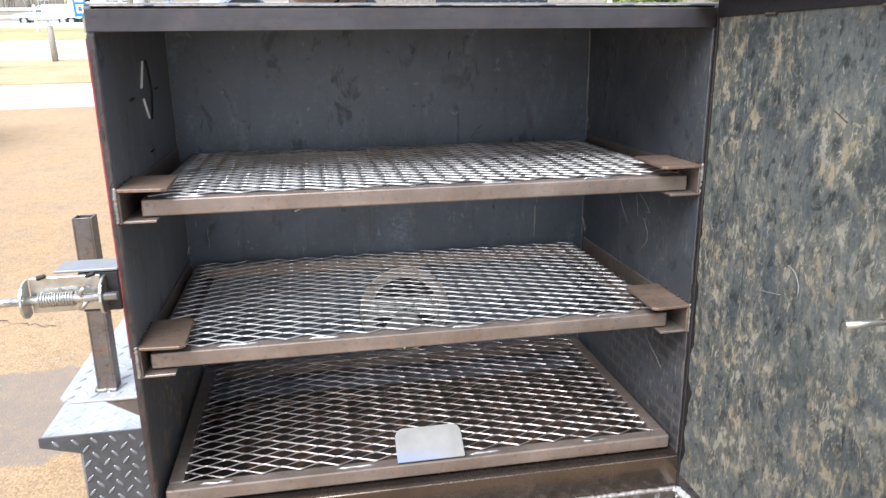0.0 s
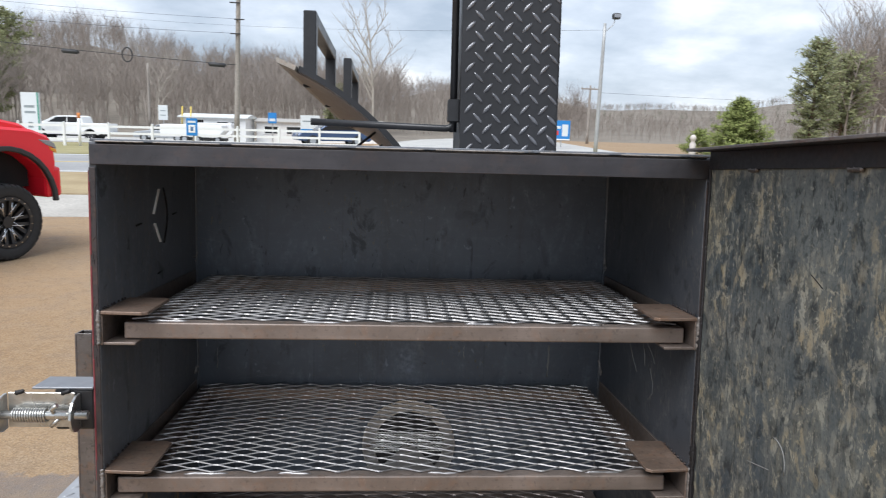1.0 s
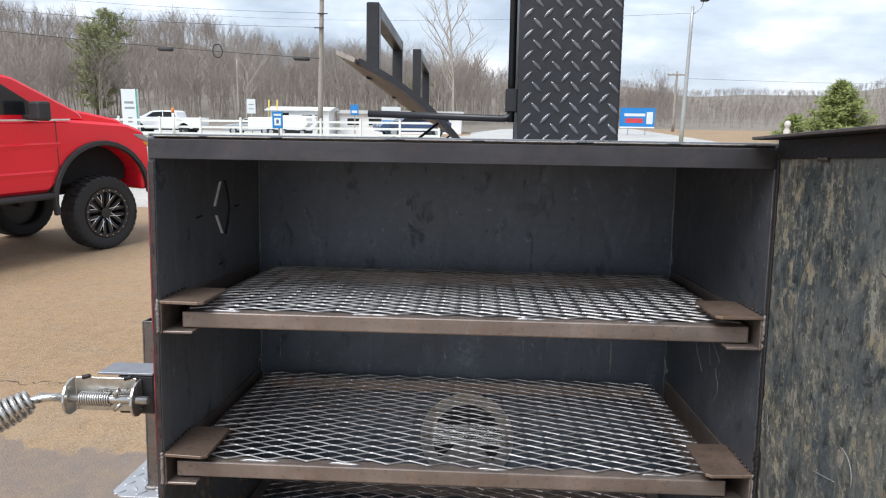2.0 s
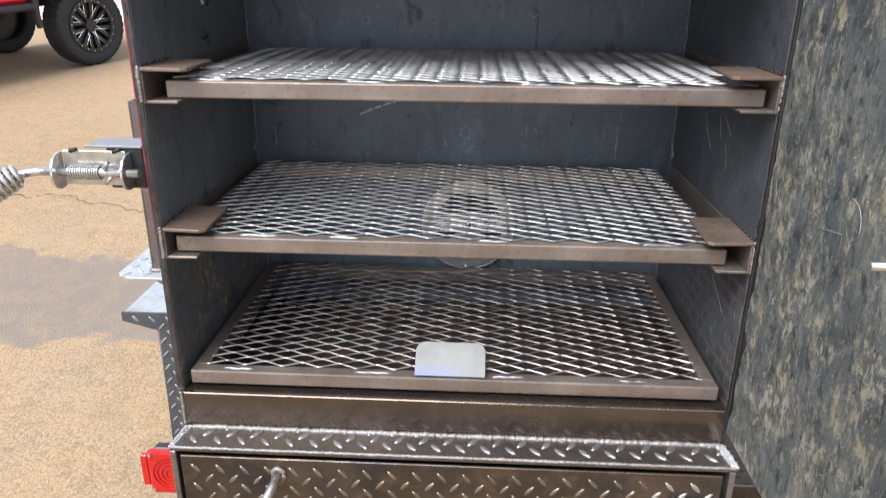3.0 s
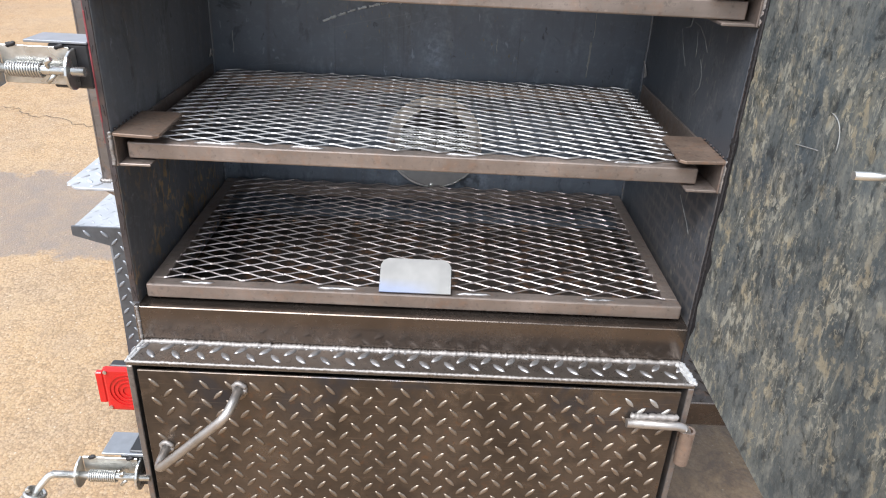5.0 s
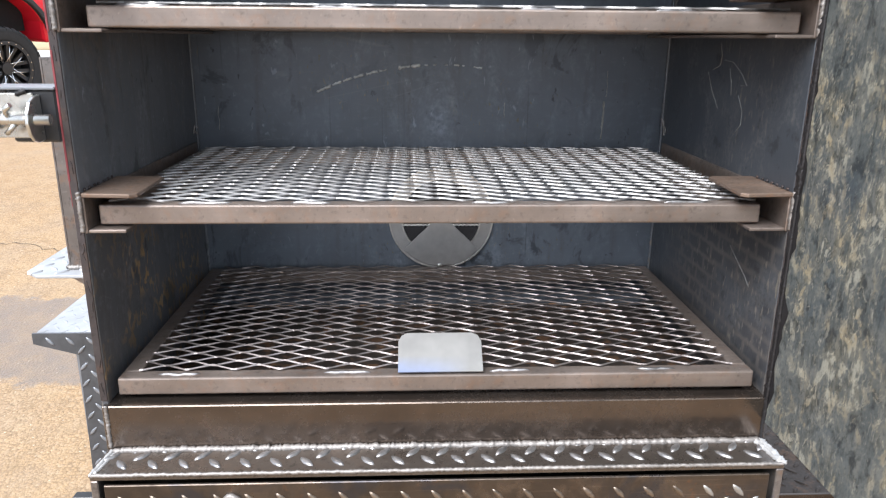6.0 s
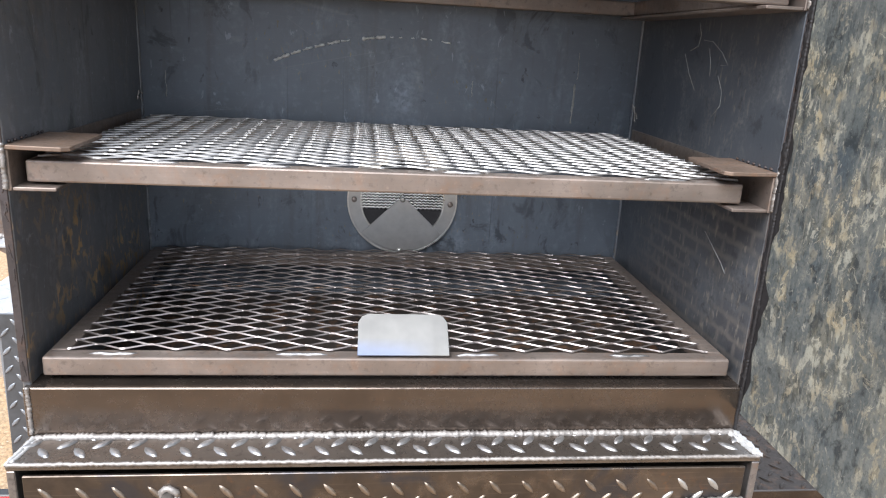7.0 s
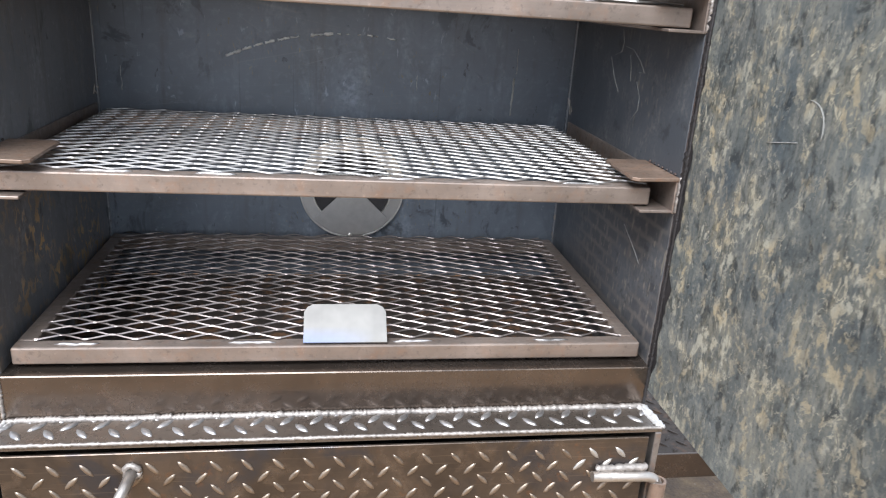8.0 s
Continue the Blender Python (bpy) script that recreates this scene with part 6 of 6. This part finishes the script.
# ---- buildings ----
def hut(name, x0, x1, y0, y1, h, label, wins, roof_mat=PALE, wall_mat=WHITE, rise=0.25):
    t = thing(name, ((x0 + x1) / 2, (y0 + y1) / 2, 0), label, "building", m=at(0, 0, hills((x0 + x1) / 2, (y0 + y1) / 2)))
    bm = bmesh.new()
    box(bm, x0, x1, y0, y1, 0.0, h, 0.02)
    wall = part("wall", bm, wall_mat, t)
    bm = bmesh.new()
    prism(bm, [(y0 - 0.25, h + 0.001), (y1 + 0.25, h + 0.001), (y1 + 0.25, h + 0.10), ((y0 + y1) / 2, h + 0.1 + rise), (y0 - 0.25, h + 0.10)], "x", x0 - 0.2, x1 + 0.2, 0.01)
    part("roof", bm, roof_mat, t)
    for wx, wz, ww, wh, nm in wins:
        bm = bmesh.new()
        for a in ((wx - ww / 2 - 0.06, wx - ww / 2, wz, wz + wh), (wx + ww / 2, wx + ww / 2 + 0.06, wz, wz + wh), (wx - ww / 2 - 0.06, wx + ww / 2 + 0.06, wz - 0.06, wz), (wx - ww / 2 - 0.06, wx + ww / 2 + 0.06, wz + wh, wz + wh + 0.06)):
            box(bm, a[0], a[1], y0 - 0.05, y0 - 0.001, a[2], a[3])
        fr = part(nm, bm, WHITE, wall)
        bm = bmesh.new()
        box(bm, wx - ww / 2, wx + ww / 2, y0 - 0.02, y0 - 0.003, wz, wz + wh)
        part("pane", bm, GLASS, fr)
    return t


h1 = hut("site_office", -18.0, -12.7, 60.0, 63.5, 2.0, "low white site office building with yellow pipes", ((-14.6, 1.0, 0.9, 0.7, "window"), (-13.6, 1.0, 0.6, 0.7, "window"), (-16.6, 0.05, 0.9, 1.8, "door")))
for x in (-17.9, -17.2):
    bm = bmesh.new()
    rod(bm, (x, 59.9, 0.9), (x + 0.1, 59.9, 2.9), 0.06, 8)
    part("yellow_pipe", bm, YELLOW, h1)
hut("lot_shed", -12.3, -1.5, 62.5, 65.5, 1.75, "long low white lot shed", ((-11.0, 0.8, 1.2, 0.6, "window"), (-9.1, 0.8, 1.2, 0.6, "window"), (-7.2, 0.8, 1.2, 0.6, "window"), (-5.2, 0.8, 1.2, 0.6, "window"), (-3.2, 0.8, 1.2, 0.6, "window")), TAN)

mb = thing("metal_building", (33, 38, 0), "grey-beige metal building with a dark sloping roof edge", "building", m=at(27.4, 34.4, 0.28, -22))
bm = bmesh.new()
prism(bm, [(0, -0.3), (5.0, -0.3), (5.0, 2.2), (0, 4.75)], "x", 0, 22, 0.0)
wl = part("wall", bm, TAN, mb)
bm = bmesh.new()
for k in range(55):
    x = 0.2 + k * 0.4
    box(bm, x - 0.02, x + 0.02, -0.03, -0.001, 0.02, 4.66)
rb = part("wall_rib", bm, TAN, wl)
tagged(rb, kind="stuff")
bm = bmesh.new()
prism(bm, [(-0.25, 4.72), (-0.25, 4.98), (5.2, 2.25), (5.2, 2.05)], "x", -0.25, 22.3, 0.01)
part("roof", bm, DARKROOF, mb)
for x in (1.2, 3.2):
    bm = bmesh.new()
    box(bm, -0.05, -0.001, x - 0.35, x + 0.35, 1.0, 2.0, 0.01)
    part("window", bm, GLASS, wl)

# small garden figure beside the evergreen, a plain shape
bm = bmesh.new()
sweep(bm, [(17.6, 41.0, z) for z in (0.0, 0.25, 0.5, 0.75, 0.88, 0.95, 1.06, 1.20, 1.30)], 0.2, 10, taper=(0.9, 1.0, 0.85, 0.95, 0.5, 0.7, 0.95, 0.8, 0.3))
solo("garden_statue", bm, plain("pale_statue_paint", (0.55, 0.50, 0.47), 0.6, 0.0, 0.2, 3), "pale painted garden statue before an evergreen bush", "statue")


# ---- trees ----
# twig colour kept greyish, standing in for haze on the far hills
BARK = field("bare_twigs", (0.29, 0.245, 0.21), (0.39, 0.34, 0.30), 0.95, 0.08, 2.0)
PALEBARK = field("pale_bark", (0.34, 0.30, 0.25), (0.42, 0.38, 0.33), 0.95, 0.5, 6.0)
TRUNK = field("pine_bark", (0.16, 0.115, 0.085), (0.22, 0.17, 0.13), 0.95, 2.0, 12)


def needles(name, a, b):
    m = Mat(name, 0.75, 0.0, 0.3)
    m.color(m.mix(m.island(), a, b))
    m.p.inputs["Subsurface Weight"].default_value = 0.0
    return m.m


PINE = needles("pine_needles", (0.17, 0.19, 0.085), (0.34, 0.345, 0.18))
CEDAR = needles("cedar_leaves", (0.13, 0.165, 0.045), (0.30, 0.33, 0.11))


def bare_tree(seed, h, levels=3, spread=0.55, thick=1.0, simple=False):
    """A leafless tree as arrays: trunk, limbs and twigs, three-sided."""
    r = random.Random(seed)
    verts, faces = [], []

    def limb(p, d, length, rad, level):
        n = 4 if level == 0 else (1 if simple or level == 3 else 2)
        side = d.orthogonal().normalized()
        prev = None
        pts = [p]
        for k in range(n):
            d = (d + Vector((r.uniform(-1, 1), r.uniform(-1, 1), r.uniform(-0.2, 0.7))) * (0.10 if level == 0 else 0.22)).normalized()
            pts.append(pts[-1] + d * length / n)
        for k, q in enumerate(pts):
            rr = rad * (1 - 0.72 * k / n)
            up = d.cross(side)
            base = len(verts)
            for a in range(3):
                verts.append(q + rr * (math.cos(a * 2.094) * side + math.sin(a * 2.094) * up))
            if prev is not None:
                for a in range(3):
                    faces.append((prev + a, prev + (a + 1) % 3, base + (a + 1) % 3, base + a))
            prev = base
        if level < levels:
            kids = (9, 5, 4, 3)[level]
            for c in range(kids):
                k = (0.32 + 0.68 * (c + r.random()) / kids) if level == 0 else (0.25 + 0.75 * (c + r.random()) / kids)
                i = min(n - 1, int(k * n))
                q = pts[i].lerp(pts[i + 1], k * n - i)
                az = r.uniform(0, math.tau)
                out = Vector((math.cos(az), math.sin(az), 0)) * spread * 1.3 + d * 0.75 + Vector((0, 0, 0.25))
                limb(q, out.normalized(), length * (0.46 if level == 0 else 0.52) * r.uniform(0.7, 1.15), rad * (0.42 if level == 0 else 0.5), level + 1)

    limb(Vector((0, 0, -0.2)), Vector((r.uniform(-0.05, 0.05), r.uniform(-0.05, 0.05), 1)).normalized(), h, h * 0.016 * thick, 0)
    return np.array([tuple(v) for v in verts]), np.array(faces)


KINDS = [bare_tree(40 + k, 9.0, 3, 0.5, 0.8) for k in range(4)]
FAR_KINDS = [bare_tree(60 + k, 9.0, 2, 0.5, 0.9, True) for k in range(4)]


def wood(name, places, label, material=BARK):
    """Many bare trees as one object; places: (x, y, scale)."""
    vs, fs, n = [], [], 0
    r = random.Random(len(places))
    for x, y, s in places:
        v, f = (KINDS if y < 83 else FAR_KINDS)[r.randrange(4)]
        a = r.uniform(0, math.tau)
        rot = np.array([[math.cos(a), -math.sin(a), 0], [math.sin(a), math.cos(a), 0], [0, 0, 1]])
        vs.append((v * (s * r.uniform(0.85, 1.15), s, s * r.uniform(0.9, 1.1))) @ rot.T + (x, y, hills(x, y)))
        fs.append(f + n)
        n += len(v)
    v, f = np.concatenate(vs), np.concatenate(fs)
    me = bpy.data.meshes.new(name)
    me.vertices.add(len(v))
    me.vertices.foreach_set("co", v.ravel())
    me.loops.add(f.size)
    me.loops.foreach_set("vertex_index", f.ravel())
    me.polygons.add(len(f))
    me.polygons.foreach_set("loop_start", np.arange(0, f.size, 4))
    me.polygons.foreach_set("loop_total", np.full(len(f), 4))
    me.materials.append(material)
    me.update()
    me.validate()
    return tagged(new(name, me), label, "woods", kind="stuff")


wr = random.Random(11)
spots = []
for k in range(2500):
    y = 77 + 122 * wr.random() ** 1.1
    az = wr.uniform(-40, 15)
    x = math.tan(radians(az)) * y
    spots.append((x, y, wr.uniform(0.42, 0.72) * (1.0 if az < 0 else 0.62)))
wood("bare_woods", spots, "dense leafless winter woods on a brown hillside")
spots = []
for k in range(330):
    y, az = wr.uniform(54, 92), wr.uniform(32.0, 51)
    spots.append((math.tan(radians(az)) * y, y, wr.uniform(0.6, 1.05)))
wood("bare_woods", spots, "leafless winter trees beside a metal building")
spots = []
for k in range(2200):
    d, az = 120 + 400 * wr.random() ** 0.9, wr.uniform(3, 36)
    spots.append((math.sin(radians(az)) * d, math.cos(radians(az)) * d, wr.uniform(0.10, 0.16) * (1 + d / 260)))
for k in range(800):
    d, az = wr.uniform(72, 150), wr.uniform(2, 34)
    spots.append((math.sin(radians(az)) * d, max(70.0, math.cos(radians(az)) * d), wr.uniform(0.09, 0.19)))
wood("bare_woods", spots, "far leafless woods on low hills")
spots = []
for k in range(260):
    d, az = 200 + 320 * wr.random(), wr.uniform(3, 36)
    spots.append((math.sin(radians(az)) * d, math.cos(radians(az)) * d, wr.uniform(0.11, 0.17) * (1 + d / 260)))
wood("pine_woods", spots, "dull green pines scattered over far hills", field("far_pine_green", (0.12, 0.135, 0.085), (0.19, 0.20, 0.125), 0.95, 0.08, 2.0))


def one_tree(x, y, seed, h, label, thick=1.3, material=PALEBARK):
    v, f = bare_tree(seed, h, 3, 0.55, thick)
    t = thing("bare_tree", (x, y, hills(x, y)), label, "tree", m=I4)
    ob = raw("trunk", v, f, material)
    ob.parent = t


one_tree(-2.2, 70.0, 71, 10.5, "tall bare tree standing above the woods")
one_tree(-21.8, 66.0, 72, 5.6, "small pale bare tree at the wood's edge")


def conifer(name, x, y, h, crown0, wide, clumps, seed, material, label, cone=True, size=0.35):
    """A trunk with drooping limbs in uneven whorls, each limb carrying needle sprays along its length."""
    r = random.Random(seed)
    z0 = hills(x, y)
    t = thing(name, (x, y, z0), label, "tree", m=I4)
    bm = bmesh.new()
    sweep(bm, [(x, y, z0 - 0.1), (x + 0.05, y, z0 + h * 0.5), (x + 0.1, y, z0 + h * 0.97)], h * 0.016, 8, taper=(1.2, 0.8, 0.2))
    part("trunk", bm, TRUNK, t)
    verts, faces = [], []
    bl = bmesh.new()
    limbs = max(26, clumps // 11)
    for k in range(limbs):
        u = (k + r.uniform(-0.4, 0.4)) / limbs
        u = min(0.99, max(0.0, u))
        prof = (1 - u) ** 0.8 + 0.05 if cone else (math.sin(math.pi * (0.14 + 0.80 * u)) ** 0.7)
        length = wide * prof * r.uniform(0.55, 1.15)
        az = k * 2.4 + r.uniform(-0.5, 0.5)
        rise = r.uniform(-0.05, 0.35) + 0.7 * u
        root = Vector((x + 0.06, y, z0 + h * (crown0 + (0.97 - crown0) * u)))
        d = Vector((math.cos(az), math.sin(az), rise)).normalized()
        tip = root + d * length
        rod(bl, root, tip, 0.006 + 0.0022 * h, 4)
        n = max(3, int(clumps / limbs * (0.4 + 0.9 * prof)))
        for q in range(n):
            s = 0.25 + 0.8 * (q + r.random()) / n
            c = root.lerp(tip, s) + Vector((r.gauss(0, 1), r.gauss(0, 1), r.gauss(-0.2, 0.6))) * size * 0.38
            for e in range(8):
                v = (d * 0.55 + Vector((r.gauss(0, 1), r.gauss(0, 1), r.gauss(0.15, 0.7)))).normalized()
                w = v.orthogonal().normalized() * size * r.uniform(0.07, 0.15)
                p = c + v * size * r.uniform(0.0, 0.3)
                b = len(verts)
                verts += [p - w, p + w, p + v * size * r.uniform(0.45, 0.95)]
                faces.append((b, b + 1, b + 2))
    tagged(part("limb", bl, TRUNK, t), kind="stuff")
    ob = raw("crown", [Vector(q) - BASE[t.name] for q in verts], faces, material)
    ob.parent = t
    tagged(ob, kind="stuff")
    return t


conifer("cedar_bush", 21.3, 43.0, 3.5, 0.03, 2.15, 2200, 5, CEDAR, "bushy green cedar beside the lot", True, 0.34)
conifer("cedar_bush", 18.6, 42.6, 1.6, 0.03, 1.25, 380, 6, CEDAR, "low green evergreen shrub beside a cedar", True, 0.28)
conifer("pine_tree", 31.2, 52.0, 8.4, 0.10, 1.9, 1700, 7, PINE, "olive green pine at the wood's edge", False, 0.34)
conifer("pine_tree", 35.5, 55.0, 7.6, 0.2, 2.8, 1600, 12, PINE, "sparse green pine among bare trees", False, 0.34)
conifer("pine_tree", -43.6, 80.0, 10.4, 0.12, 2.9, 1300, 8, PINE, "tall loose yellow-green pine in front of bare woods", False, 0.42)
conifer("pine_tree", -7.5, 88.0, 5.0, 0.15, 2.3, 500, 9, PINE, "small green pine in front of bare woods", False, 0.5)
conifer("pine_tree", -57.0, 110.0, 12.0, 0.3, 3.6, 500, 10, PINE, "tall pine on the wooded slope", False, 0.7)
